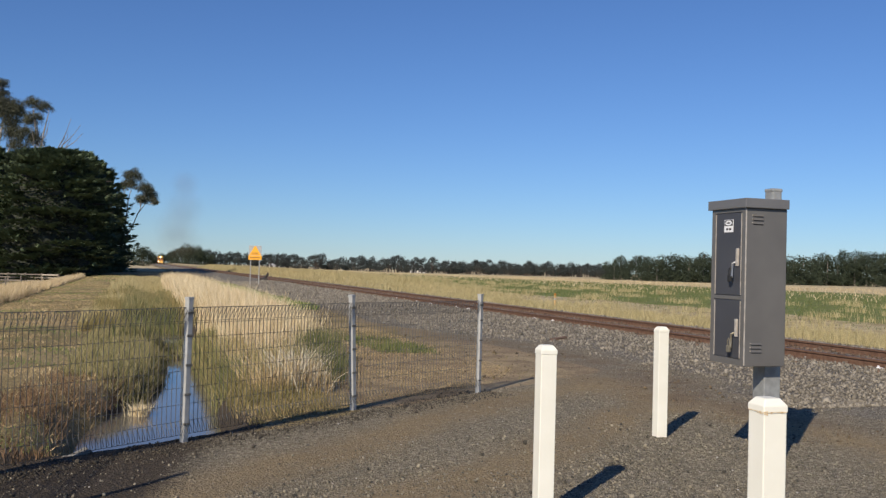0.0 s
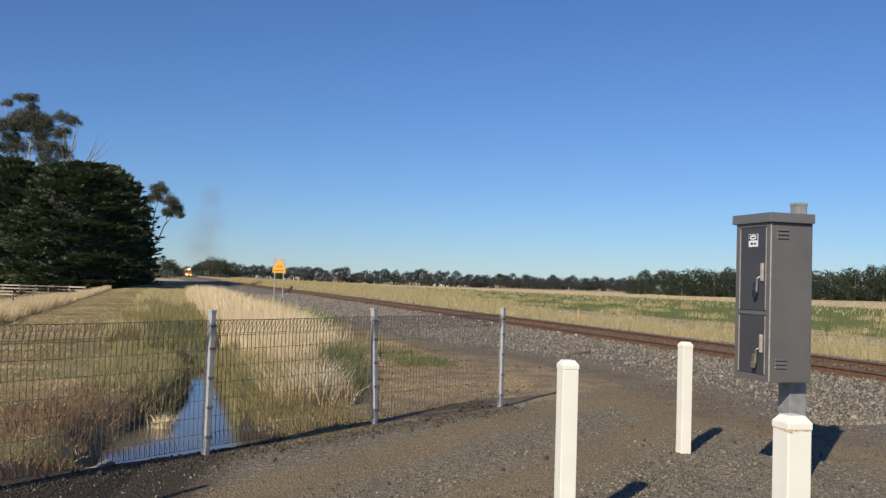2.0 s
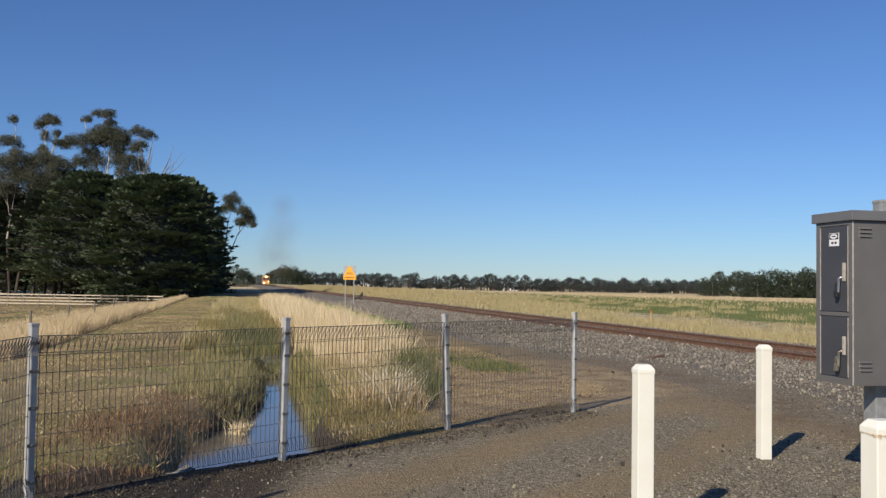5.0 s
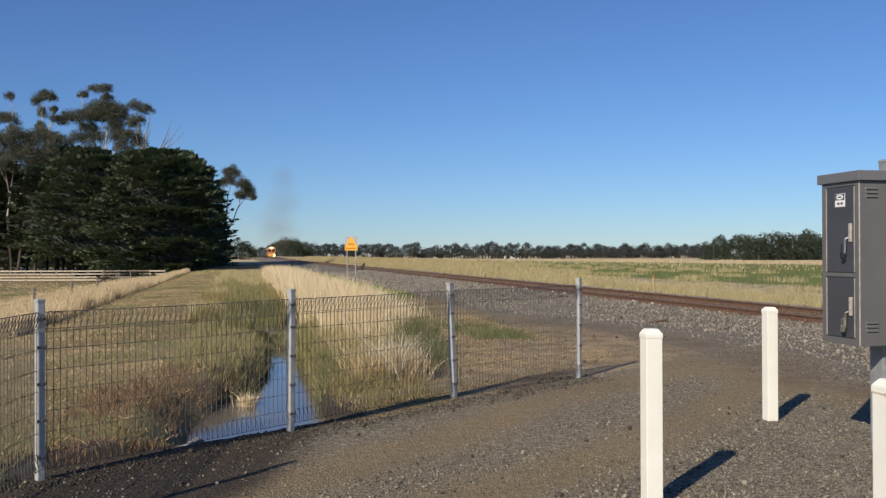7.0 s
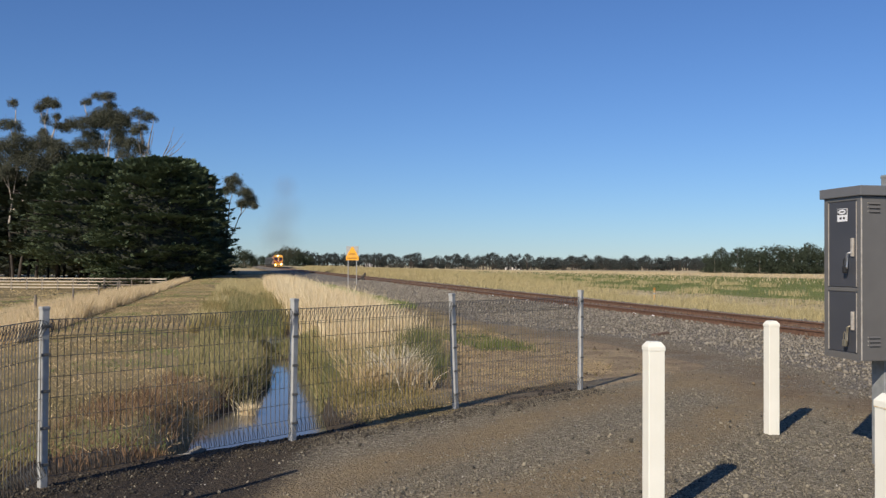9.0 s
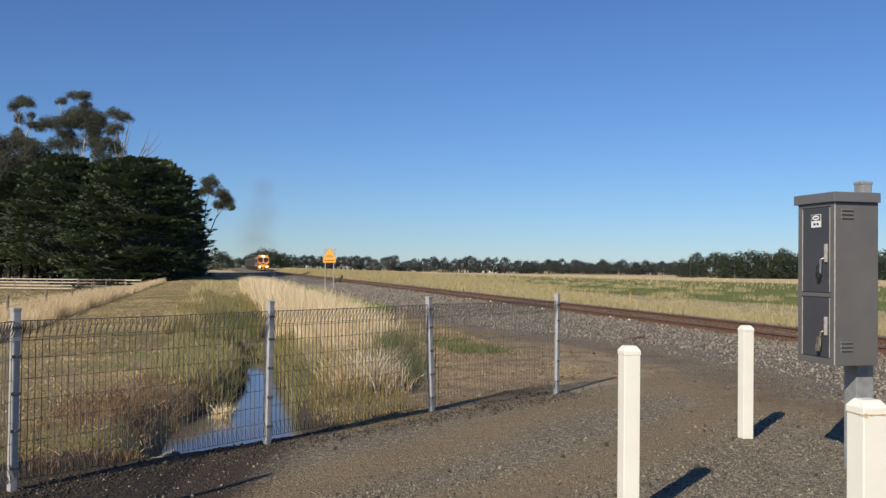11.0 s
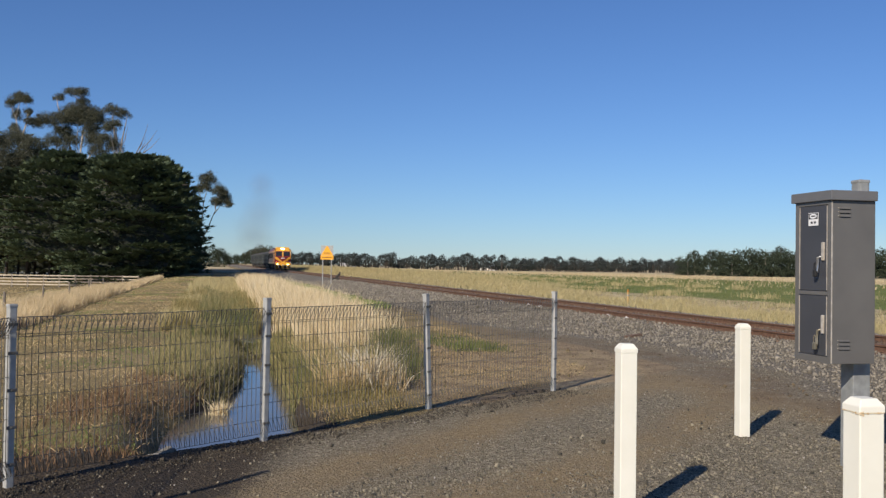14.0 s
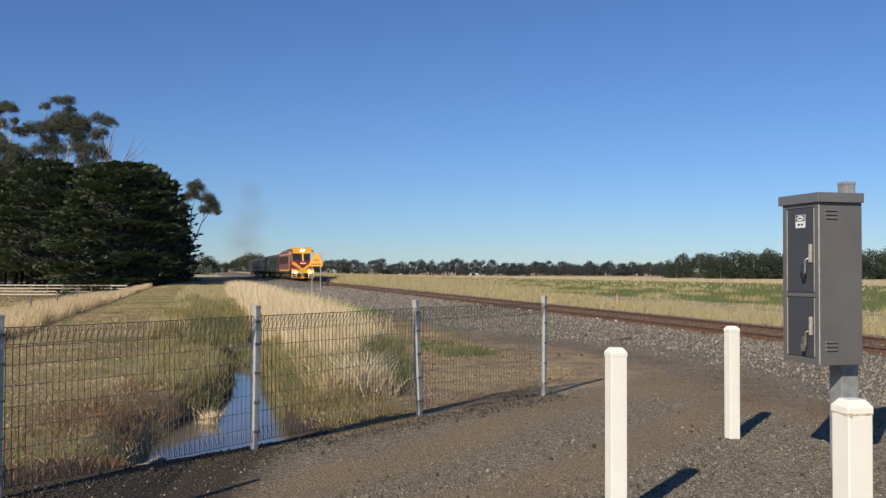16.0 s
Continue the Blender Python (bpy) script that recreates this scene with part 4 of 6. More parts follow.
    a = np.arctan2(p[:, 1], p[:, 0])
    out = np.stack([np.cos(a), np.sin(a), rng.uniform(0.0, 0.22, n) + 0.8 * np.clip(z / height, 0, 1) ** 4], -1)
    out[:, :2] += rng.normal(0, 0.4, (n, 2))
    out /= np.linalg.norm(out, axis=1)[:, None]
    lat = np.cross(out, np.array([0, 0, 1.0])) + rng.normal(0, 0.3, (n, 3))
    lat /= np.linalg.norm(lat, axis=1)[:, None]
    up = np.cross(lat, out)
    ln = rng.uniform(0.20, 0.50, (n, 1)) * (1.0 if dense > 0.5 else 1.5)
    blades = []
    for spread, rise, k in ((0.0, 0.05, 1.0), (0.55, 0.0, 0.8), (-0.55, 0.0, 0.8), (0.25, 0.30, 0.75)):
        d = out + lat * spread + up * rise
        d /= np.linalg.norm(d, axis=1)[:, None]
        w = np.cross(d, up) * 0.14
        blades.append(np.stack([p, p + d * ln * k * 0.55 + w * ln * 1.3, p + d * ln * k, p + d * ln * k * 0.5 - w * ln * 1.3], 1))
    v = np.concatenate(blades)
    raw("crown", v.reshape(-1, 3), np.arange(len(v) * 4).reshape(-1, 4), leaf or M_CYPRESS, kind="", parent=base)
    return base


build_cypress(-27.7, 79.6, 6.35, 11.4, 3, "broad dense dark green cypress with layered fronds", far=1.26)
build_cypress(-35.6, 84.5, 6.2, 12.0, 8, "dark cypress with a broad flattened crown over bare stems", 0.6, clear=1.6, stems=3)
build_cypress(-32.3, 89.0, 5.8, 12.0, 21, "dark cypress standing behind the windbreak's front row", 0.4)


# the rest of the windbreak, standing behind one another along the railway
for k, d in enumerate((87, 94, 101, 108, 115, 122, 130)):
    build_cypress(-0.327 * d, d, 4.9 if d < 90 else 6.5, 2.0 + 0.114 * d, 50 + k, "tall dark cypress of the windbreak along the railway", 0.24)
# shade on the left-hand trees is put into their leaf colour
build_cypress(-44.0, 96, 5.8, 11.5, 71, "lower pine in shade-darkened green on bare stems among gum trunks", 0.35, M_SHADELEAF, 2.2, 4)
build_cypress(-50.8, 113, 6.8, 15.5, 73, "pine in shade-darkened green behind pale gum trunks", 0.3, M_SHADELEAF, 1.6, 4)
build_cypress(-54.5, 104, 6.2, 13.0, 72, "low pine in shade-darkened green on several bare stems", 0.35, M_SHADELEAF, 2.4, 4)
# added row in the same shade colour, closing bright gaps under the pines
for k, (x, y, h) in enumerate(((-45.5, 124, 9.0), (-56.0, 127, 9.5), (-66.5, 130, 9.0), (-77.0, 134, 10.0))):
    build_cypress(x, y, 6.2, h, 90 + k, "added low cypress in shade-darkened green closing the back of the trees", 0.16, M_SHADELEAF)


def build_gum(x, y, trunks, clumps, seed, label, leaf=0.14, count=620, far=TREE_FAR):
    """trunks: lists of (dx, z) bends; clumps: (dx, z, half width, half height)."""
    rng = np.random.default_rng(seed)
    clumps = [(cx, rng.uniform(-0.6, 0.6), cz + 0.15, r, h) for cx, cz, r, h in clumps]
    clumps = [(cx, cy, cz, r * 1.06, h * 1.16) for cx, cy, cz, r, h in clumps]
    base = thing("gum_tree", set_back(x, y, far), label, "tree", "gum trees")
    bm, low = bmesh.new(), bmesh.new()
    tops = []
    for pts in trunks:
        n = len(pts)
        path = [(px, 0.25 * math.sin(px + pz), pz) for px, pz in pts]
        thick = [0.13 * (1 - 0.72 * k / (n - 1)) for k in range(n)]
        if pts[0][1] < 0:                                  # lower trunk is coloured dark for the shade it stands in
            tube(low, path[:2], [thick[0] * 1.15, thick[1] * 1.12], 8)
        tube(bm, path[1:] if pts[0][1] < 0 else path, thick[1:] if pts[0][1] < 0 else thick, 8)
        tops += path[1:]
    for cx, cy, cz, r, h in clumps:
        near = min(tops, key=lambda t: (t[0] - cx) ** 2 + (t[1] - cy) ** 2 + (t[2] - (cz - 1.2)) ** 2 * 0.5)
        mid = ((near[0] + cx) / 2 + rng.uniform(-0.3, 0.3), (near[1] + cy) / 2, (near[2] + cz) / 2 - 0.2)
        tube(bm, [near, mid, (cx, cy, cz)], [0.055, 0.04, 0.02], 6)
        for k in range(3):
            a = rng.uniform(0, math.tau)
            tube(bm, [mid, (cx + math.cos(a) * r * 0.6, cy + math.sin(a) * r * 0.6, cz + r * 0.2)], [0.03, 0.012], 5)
    part("trunk", low, M_DARKBARK, base, "lower trunk in a dark bark colour for its shade")
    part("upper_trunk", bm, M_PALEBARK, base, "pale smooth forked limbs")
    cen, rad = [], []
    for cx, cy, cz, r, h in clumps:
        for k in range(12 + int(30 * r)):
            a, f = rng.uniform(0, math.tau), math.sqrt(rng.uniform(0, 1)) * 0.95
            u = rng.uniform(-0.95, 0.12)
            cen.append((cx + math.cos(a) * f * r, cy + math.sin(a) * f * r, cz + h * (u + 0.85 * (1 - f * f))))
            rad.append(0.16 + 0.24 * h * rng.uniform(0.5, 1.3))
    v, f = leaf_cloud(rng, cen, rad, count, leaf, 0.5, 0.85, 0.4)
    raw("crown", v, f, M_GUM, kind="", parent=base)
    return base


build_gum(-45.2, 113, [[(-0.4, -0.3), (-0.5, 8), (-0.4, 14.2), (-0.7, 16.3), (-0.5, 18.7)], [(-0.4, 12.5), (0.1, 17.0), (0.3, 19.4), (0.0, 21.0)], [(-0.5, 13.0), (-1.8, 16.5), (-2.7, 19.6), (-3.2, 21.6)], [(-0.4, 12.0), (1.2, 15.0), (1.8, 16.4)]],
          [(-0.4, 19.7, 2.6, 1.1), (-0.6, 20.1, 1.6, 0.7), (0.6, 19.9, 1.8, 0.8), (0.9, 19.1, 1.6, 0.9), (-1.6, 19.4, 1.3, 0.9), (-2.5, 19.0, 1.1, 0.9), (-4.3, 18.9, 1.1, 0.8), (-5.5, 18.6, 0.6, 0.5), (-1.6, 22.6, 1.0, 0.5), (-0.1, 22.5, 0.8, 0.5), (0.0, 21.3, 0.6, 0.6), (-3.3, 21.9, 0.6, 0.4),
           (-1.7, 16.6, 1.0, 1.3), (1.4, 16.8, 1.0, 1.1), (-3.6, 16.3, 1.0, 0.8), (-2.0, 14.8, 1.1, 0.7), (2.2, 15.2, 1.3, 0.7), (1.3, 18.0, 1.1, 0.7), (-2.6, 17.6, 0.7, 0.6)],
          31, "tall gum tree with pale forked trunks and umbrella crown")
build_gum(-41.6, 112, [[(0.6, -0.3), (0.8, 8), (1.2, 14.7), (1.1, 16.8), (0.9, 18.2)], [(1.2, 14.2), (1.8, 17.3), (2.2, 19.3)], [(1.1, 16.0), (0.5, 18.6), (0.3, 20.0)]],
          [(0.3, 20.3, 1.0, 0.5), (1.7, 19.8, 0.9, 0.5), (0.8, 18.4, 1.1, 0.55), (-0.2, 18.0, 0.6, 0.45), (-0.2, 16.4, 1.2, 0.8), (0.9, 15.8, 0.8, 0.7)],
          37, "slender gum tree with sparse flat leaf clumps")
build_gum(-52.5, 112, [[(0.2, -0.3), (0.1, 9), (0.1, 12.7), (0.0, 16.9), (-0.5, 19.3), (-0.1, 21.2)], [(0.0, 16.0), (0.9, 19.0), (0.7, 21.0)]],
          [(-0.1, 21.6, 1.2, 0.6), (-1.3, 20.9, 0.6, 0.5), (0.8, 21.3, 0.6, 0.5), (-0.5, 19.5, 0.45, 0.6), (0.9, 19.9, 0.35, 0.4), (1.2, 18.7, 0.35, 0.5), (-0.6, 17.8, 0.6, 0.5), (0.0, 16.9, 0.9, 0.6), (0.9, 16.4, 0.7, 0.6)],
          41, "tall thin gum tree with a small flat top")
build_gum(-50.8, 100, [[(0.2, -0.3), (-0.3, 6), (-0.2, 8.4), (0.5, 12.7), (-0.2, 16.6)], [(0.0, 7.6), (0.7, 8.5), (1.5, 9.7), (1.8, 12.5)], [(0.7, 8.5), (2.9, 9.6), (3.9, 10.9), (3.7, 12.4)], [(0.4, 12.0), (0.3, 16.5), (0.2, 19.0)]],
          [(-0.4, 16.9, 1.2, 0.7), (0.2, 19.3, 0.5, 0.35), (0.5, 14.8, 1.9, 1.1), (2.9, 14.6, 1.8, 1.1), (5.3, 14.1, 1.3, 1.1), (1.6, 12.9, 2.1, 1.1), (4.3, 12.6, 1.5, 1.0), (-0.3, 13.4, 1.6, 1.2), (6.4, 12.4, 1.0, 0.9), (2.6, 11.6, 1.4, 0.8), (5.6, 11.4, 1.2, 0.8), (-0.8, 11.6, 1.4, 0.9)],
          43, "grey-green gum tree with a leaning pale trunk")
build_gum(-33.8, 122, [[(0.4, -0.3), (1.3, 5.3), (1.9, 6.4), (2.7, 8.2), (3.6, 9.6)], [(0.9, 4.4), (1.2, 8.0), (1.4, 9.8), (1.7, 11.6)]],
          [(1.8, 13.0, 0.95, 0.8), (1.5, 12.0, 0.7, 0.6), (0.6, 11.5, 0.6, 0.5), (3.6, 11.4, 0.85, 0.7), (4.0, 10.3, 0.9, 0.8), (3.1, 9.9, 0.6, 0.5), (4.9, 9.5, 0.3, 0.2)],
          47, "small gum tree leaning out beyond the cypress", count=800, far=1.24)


def bare_branches():
    x, y = -35.6, 99.0
    base = thing("dead_tree", set_back(x, y), "leafless grey branches rising out of the cypress", "tree")
    bm = bmesh.new()
    tube(bm, [(0, 0, -0.3), (0.6, 0, 8.0), (1.2, 0, 12.0)], [0.22, 0.14, 0.09], 7)
    for bend, tip in (((0.1, 14.1), (0.9, 16.4)), ((1.9, 13.7), (3.1, 16.7)), ((2.2, 13.8), (4.1, 16.0)), ((2.5, 13.5), (4.4, 15.2)), ((-0.6, 13.2), (-0.9, 15.4))):
        tube(bm, [(1.2, 0, 11.8), (bend[0], 0.2, bend[1]), ((bend[0] + tip[0]) / 2 + 0.1, 0.1, (bend[1] + tip[1]) / 2 - 0.1), (tip[0], 0, tip[1])], [0.08, 0.05, 0.032, 0.012], 5)
        tube(bm, [(bend[0], 0.2, bend[1]), (bend[0] + 0.5, 0.3, bend[1] + 0.9), (bend[0] + 0.55, 0.3, bend[1] + 1.6)], [0.03, 0.02, 0.008], 4)
    part("trunk", bm, M_BARK, base)


bare_branches()


def far_tree(name, seed, height, width, label, category="tree", group="", low=0.42):
    """A distant tree with its crown carried on bare stems, built once and copied."""
    rng = np.random.default_rng(seed)
    base = thing(name, pose(0, 0, 0), label, category, group)
    bm = bmesh.new()
    for k in range(3):
        a = rng.uniform(0, math.tau)
        x, y = math.cos(a) * width * 0.25 * k, math.sin(a) * width * 0.25 * k
        tube(bm, [(x, y, -0.6), (x * 1.1 + 0.1, y, height * 0.35), (x * 1.2, y, height * 0.75)], [0.26, 0.2, 0.08], 6)
    for k in range(4):
        a = rng.uniform(0, math.tau)
        tube(bm, [(0.1, 0, height * 0.3), (math.cos(a) * width * 0.3, math.sin(a) * width * 0.3, height * 0.6)], [0.12, 0.05], 5)
    part("trunk", bm, M_DARKBARK, base)
    cen, rad = [], []
    for k in range(18):
        a, z = rng.uniform(0, math.tau), rng.uniform(low, 0.92)
        r = width * 0.5 * math.sqrt(max(0.05, 1 - ((z - low - 0.2) / 0.6) ** 2)) * rng.uniform(0.2, 0.85)
        cen.append((math.cos(a) * r, math.sin(a) * r, z * height))
        rad.append(width * rng.uniform(0.10, 0.20))
    v, f = leaf_cloud(rng, cen, rad, 600 / (18 * (width * 0.15) ** 2), 0.075 * width + 0.09, 0.0, 0.8)
    # crown colour carries the distance haze
    raw("crown", v, f, M_HAZELEAF, kind="", parent=base)
    return base


def dark_hedge_tree(name, seed, height, width, label, group=""):
    rng = np.random.default_rng(seed)
    base = thing(name, pose(0, 0, 0), label, "tree", group)
    bm = bmesh.new()
    tube(bm, [(0, 0, -0.6), (0, 0, height * 0.8)], [0.3, 0.08], 6)
    part("trunk", bm, M_BARK, base)
    cen, rad = [], []
    for k in range(22):
        a, z = rng.uniform(0, math.tau), rng.uniform(0.06, 0.85)
        r = width * 0.42 * math.sqrt(max(0.05, 1 - (z / 1.0) ** 2.6)) * rng.uniform(0.3, 1)
        cen.append((math.cos(a) * r, math.sin(a) * r, z * height))
        rad.append(width * rng.uniform(0.14, 0.22))
    v, f = leaf_cloud(rng, cen, rad, 4200 / (22 * (width * 0.18) ** 2), 0.040 * width + 0.08, 0.0, 0.8)
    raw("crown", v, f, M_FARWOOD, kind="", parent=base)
    return base


def at_angle(deg, d):
    return math.tan(radians(deg)) * d, d


def plant(first, spots, rng):
    """Move the built tree to the first spot and copy it to the others."""
    for k, (x, y, sc) in enumerate(spots):
        m = Matrix.Translation((x, y, float(ground_z(x, y)) - 0.1)) @ pose(0, 0, 0, 0, 0, rng.uniform(0, 360)) @ Matrix.Diagonal((sc, sc, sc * rng.uniform(0.9, 1.1), 1))
        if k == 0:
            first.matrix_basis = m
        else:
            o = copy_thing(first, pose(0, 0, 0))
            o.matrix_basis = m


def build_distance():
    rng = random.Random(12)
    # long line of trees across the plain, from the railway to the right-hand wood
    kinds = [far_tree("far_tree", 60 + k, h, w, lab, group="far tree line", low=(0.30, 0.24, 0.40)[k]) for k, (h, w, lab) in enumerate(((9.0, 9.0, "distant round-crowned tree on the plain"), (8.0, 11.0, "distant spreading tree on the plain"), (10.5, 7.5, "distant tall narrow tree on the plain")))]
    spots = [[], [], []]
    a = -10.6
    while a < 15.0:
        d = 690 + rng.uniform(-30, 30)
        sc = 1.02 + rng.uniform(-0.16, 0.2)
        if a > 4.0:
            sc *= 0.98
        x, y = at_angle(a, d)
        spots[rng.randrange(3)].append((x, y, sc))
        a += rng.uniform(0.14, 0.26) if a < 4 else rng.uniform(0.11, 0.2)
    # second row closes most of the gaps
    a = -10.4
    while a < 15.0:
        x, y = at_angle(a, 790 + rng.uniform(-30, 30))
        spots[rng.randrange(3)].append((x, y, 0.88 + rng.uniform(-0.1, 0.12)))
        a += rng.uniform(0.22, 0.42) if a < 4 else rng.uniform(0.12, 0.2)
    for first, sp in zip(kinds, spots):
        plant(first, sp, rng)
    # nearer dark wood on the right
    kinds = [dark_hedge_tree("wood_tree", 80 + k, h, w, lab, "wood beyond the paddock") for k, (h, w, lab) in enumerate(((9.5, 10, "dark green tree of a wood beyond the paddock"), (8.0, 12, "broad dark tree of a wood beyond the paddock"), (11.0, 8.5, "taller dark tree of a wood beyond the paddock")))]
    spots = [[], [], []]
    a = 14.7
    while a < 33:
        x, y = at_angle(a, 335 + rng.uniform(-12, 25))
        spots[rng.randrange(3)].append((x, y, rng.uniform(0.88, 1.14) * (0.92 + 0.22 * float(step(14.7, 19.5, a)) + 0.16 * float(step(22.5, 26.5, a)))))
        a += rng.uniform(0.28, 0.55)
    for first, sp in zip(kinds, spots):
        plant(first, sp, rng)
    # dark trees beside the line, behind the train
    first = dark_hedge_tree("line_tree", 95, 8.0, 11.0, "dark tree by the distant bend of the railway", "trees by the far railway")
    plant(first, [(*at_angle(-14.0, 300), 0.85), (*at_angle(-14.9, 330), 0.75), (*at_angle(-10.9, 520), 1.4), (*at_angle(-11.4, 525), 1.35), (*at_angle(-11.9, 530), 1.15), (*at_angle(-12.4, 555), 0.85), (*at_angle(-12.9, 560), 0.75), (*at_angle(-13.4, 560), 0.7), (*at_angle(-15.6, 320), 0.7), (*at_angle(-10.1, 540), 0.8)], rng)


build_distance()


def build_far_houses():
    first = thing("farm_house", pose(0, 0, 0), "pale distant farm house with a metal roof", "house", "far farm houses")
    part("wall", boxed(-6, 6, -4, 4, -1, 2.6), M_HOUSE, first)
    bm = bmesh.new()
    prism(bm, [(-4.5, 2.6), (4.5, 2.6), (0, 4.3)], "x", -6.5, 6.5)
    part("roof", bm, M_ROOF, first)
    for sx in (-3.5, 0, 3.5):
        w = part("window", boxed(sx - 0.7, sx + 0.7, -4.06, -3.98, 0.8, 2.0), M_GLASS, first)
    spots = [(-6.1, 742, 1.0), (2.6, 745, 1.0)]
    for k, (a, d, sc) in enumerate(spots):
        x, y = at_angle(a, d)
        m = pose(x, y, float(ground_z(x, y)), 0, 0, 10 * k)
        if k == 0:
            first.matrix_basis = m
        else:
            copy_thing(first, m)


build_far_houses()

# ---------------------------------------------------------------- the train
def wheelset(parent, y, r):
    bm = bmesh.new()
    cyl(bm, (-0.85, 0, 0), (0.85, 0, 0), 0.09, 10)
    for sx in (-0.82, 0.82):
        cyl(bm, (sx - 0.065, 0, 0), (sx + 0.065, 0, 0), r, 24)
        cyl(bm, (sx - 0.085 * (1 if sx > 0 else -1), 0, 0), (sx, 0, 0), r + 0.03, 24)
    o = part("wheelset", bm, M_UNDER, parent)
    o.location = (0, y, r)
    return o


def bogie(parent, y, wheels, span, r):
    bm = bmesh.new()
    for sx in (-1.12, 1.12):
        prism(bm, [(-span - 0.7, r + 0.25), (-span, r + 0.42), (0, r + 0.05), (span, r + 0.42), (span + 0.7, r + 0.25), (span + 0.6, r + 0.02), (span * 0.5, r - 0.12), (0, r - 0.22), (-span * 0.5, r - 0.12), (-span - 0.6, r + 0.02)], "x", sx - 0.09, sx + 0.09)
    box(bm, -1.1, 1.1, -0.3, 0.3, r, r + 0.3)
    o = part("bogie", bm, M_UNDER, parent, "grimy bogie frame")
    o.location = (0, y, 0)
    for k in range(wheels):
        wheelset(o, -span + 2 * span * k / (wheels - 1), r)
    return o


def build_loco():
    base = thing("diesel_locomotive", pose(0, 0, 0), "maroon and yellow diesel locomotive with lit headlights hauling carriages", "locomotive")
    # origin at rail level under the front of the cab; +y is forwards
    L, W = 19.4, 1.45
    roofline = [(-W, 1.15), (W, 1.15), (W, 3.55), (W - 0.25, 3.95), (W - 0.75, 4.2), (-W + 0.75, 4.2), (-W + 0.25, 3.95), (-W, 3.55)]
    bm = bmesh.new()
    prism(bm, roofline, "y", -L, -3.6)
    part("body", bm, M_MAROON, base, "maroon engine room body")
    bm = bmesh.new()
    prism(bm, [(-3.6, 1.15), (0.0, 1.15), (0.12, 2.45), (-0.25, 3.75), (-0.75, 4.22), (-3.6, 4.22)], "x", -W - 0.01, W + 0.01)
    bmesh.ops.bevel(bm, geom=[e for e in bm.edges if abs(e.verts[0].co.x) > 1.4 and abs(e.verts[1].co.x) > 1.4 and e.verts[0].co.x * e.verts[1].co.x > 0 and e.verts[0].co.z > 3.5 and e.verts[1].co.z > 3.5], offset=0.3, segments=3, affect="EDGES")
    cab = part("cab", bm, M_MAROON, base, "maroon driver's cab with yellow trim")

    def front(x0, x1, z0, z1, off, material, name, label=""):
        """A panel on the cab's sloping front."""
        def fy(z):
            return 0.12 * (z - 1.15) / 1.3 if z < 2.45 else 0.12 - 0.37 * (z - 2.45) / 1.3
        b = bmesh.new()
        vs = [b.verts.new((x, fy(z) + off, z)) for x, z in ((x0, z0), (x1, z0), (x1, z1), (x0, z1))]
        vb = [b.verts.new((x, fy(z) - 0.02, z)) for x, z in ((x0, z0), (x1, z0), (x1, z1), (x0, z1))]
        b.faces.new(vs)
        for k in range(4):
            b.faces.new((vs[k], vb[k], vb[(k + 1) % 4], vs[(k + 1) % 4]))
        bmesh.ops.recalc_face_normals(b, faces=b.faces)
        return part(name, b, material, cab, label)

    bm = bmesh.new()
    prism(bm, [(-3.5, 3.78), (-0.28, 3.78), (-0.76, 4.245), (-3.5, 4.245)], "x", -1.22, 1.22)
    part("cab_roof", bm, M_YELLOW, cab, "yellow cab roof")
    front(-1.36, 1.36, 3.50, 3.76, 0.012, M_YELLOW, "forehead", "yellow band over the windscreen")
    front(-1.44, -1.36, 2.45, 3.5, 0.012, M_YELLOW, "corner_pillar", "yellow corner pillar")
    front(1.36, 1.44, 2.45, 3.5, 0.012, M_YELLOW, "corner_pillar", "yellow corner pillar")
    front(-1.26, -0.13, 2.62, 3.40, 0.010, M_GLASS, "windscreen", "dark windscreen")
    front(0.13, 1.26, 2.62, 3.40, 0.010, M_GLASS, "windscreen", "dark windscreen")
    front(-0.11, 0.11, 2.45, 3.5, 0.012, M_YELLOW, "centre_pillar", "yellow pillar between the windscreens")
    front(-1.44, 1.44, 1.16, 1.40, 0.016, M_YELLOW, "buffer_beam_band", "yellow band at floor level")
    for sg in (-1, 1):
        bm = bmesh.new()
        vs = [(sg * 1.44, 0.131, 2.40), (sg * 1.06, 0.131, 2.40), (sg * -0.01, 0.050, 1.53), (sg * -0.01, 0.022, 1.22), (sg * 1.44, 0.105, 2.12)]
        top = [bm.verts.new(v) for v in vs]
        bot = [bm.verts.new((v[0], v[1] - 0.05, v[2])) for v in vs]
        bm.faces.new(top)
        for k in range(5):
            bm.faces.new((top[k], bot[k], bot[(k + 1) % 5], top[(k + 1) % 5]))
        bmesh.ops.recalc_face_normals(bm, faces=bm.faces)
        part("chevron", bm, M_YELLOW, cab, "yellow diagonal of the nose chevron")
    for k in range(3):
        part("badge_bar", boxed(-0.34 + 0.24 * k, -0.16 + 0.24 * k, 0.125, 0.140, 2.12, 2.3), M_WHITE, cab, "pale badge on the nose")
    # yellow cab sides with windows
    for sg in (-1, 1):
        xs = sorted((sg * (W + 0.012), sg * (W + 0.03)))
        part("side_stripe", boxed(xs[0], xs[1], -3.5, -0.05, 3.35, 3.75), M_YELLOW, cab, "yellow stripe over the side windows")
        part("side_stripe", boxed(xs[0], xs[1], -3.55, -2.85, 1.2, 3.3), M_YELLOW, cab, "yellow upright behind the cab door")
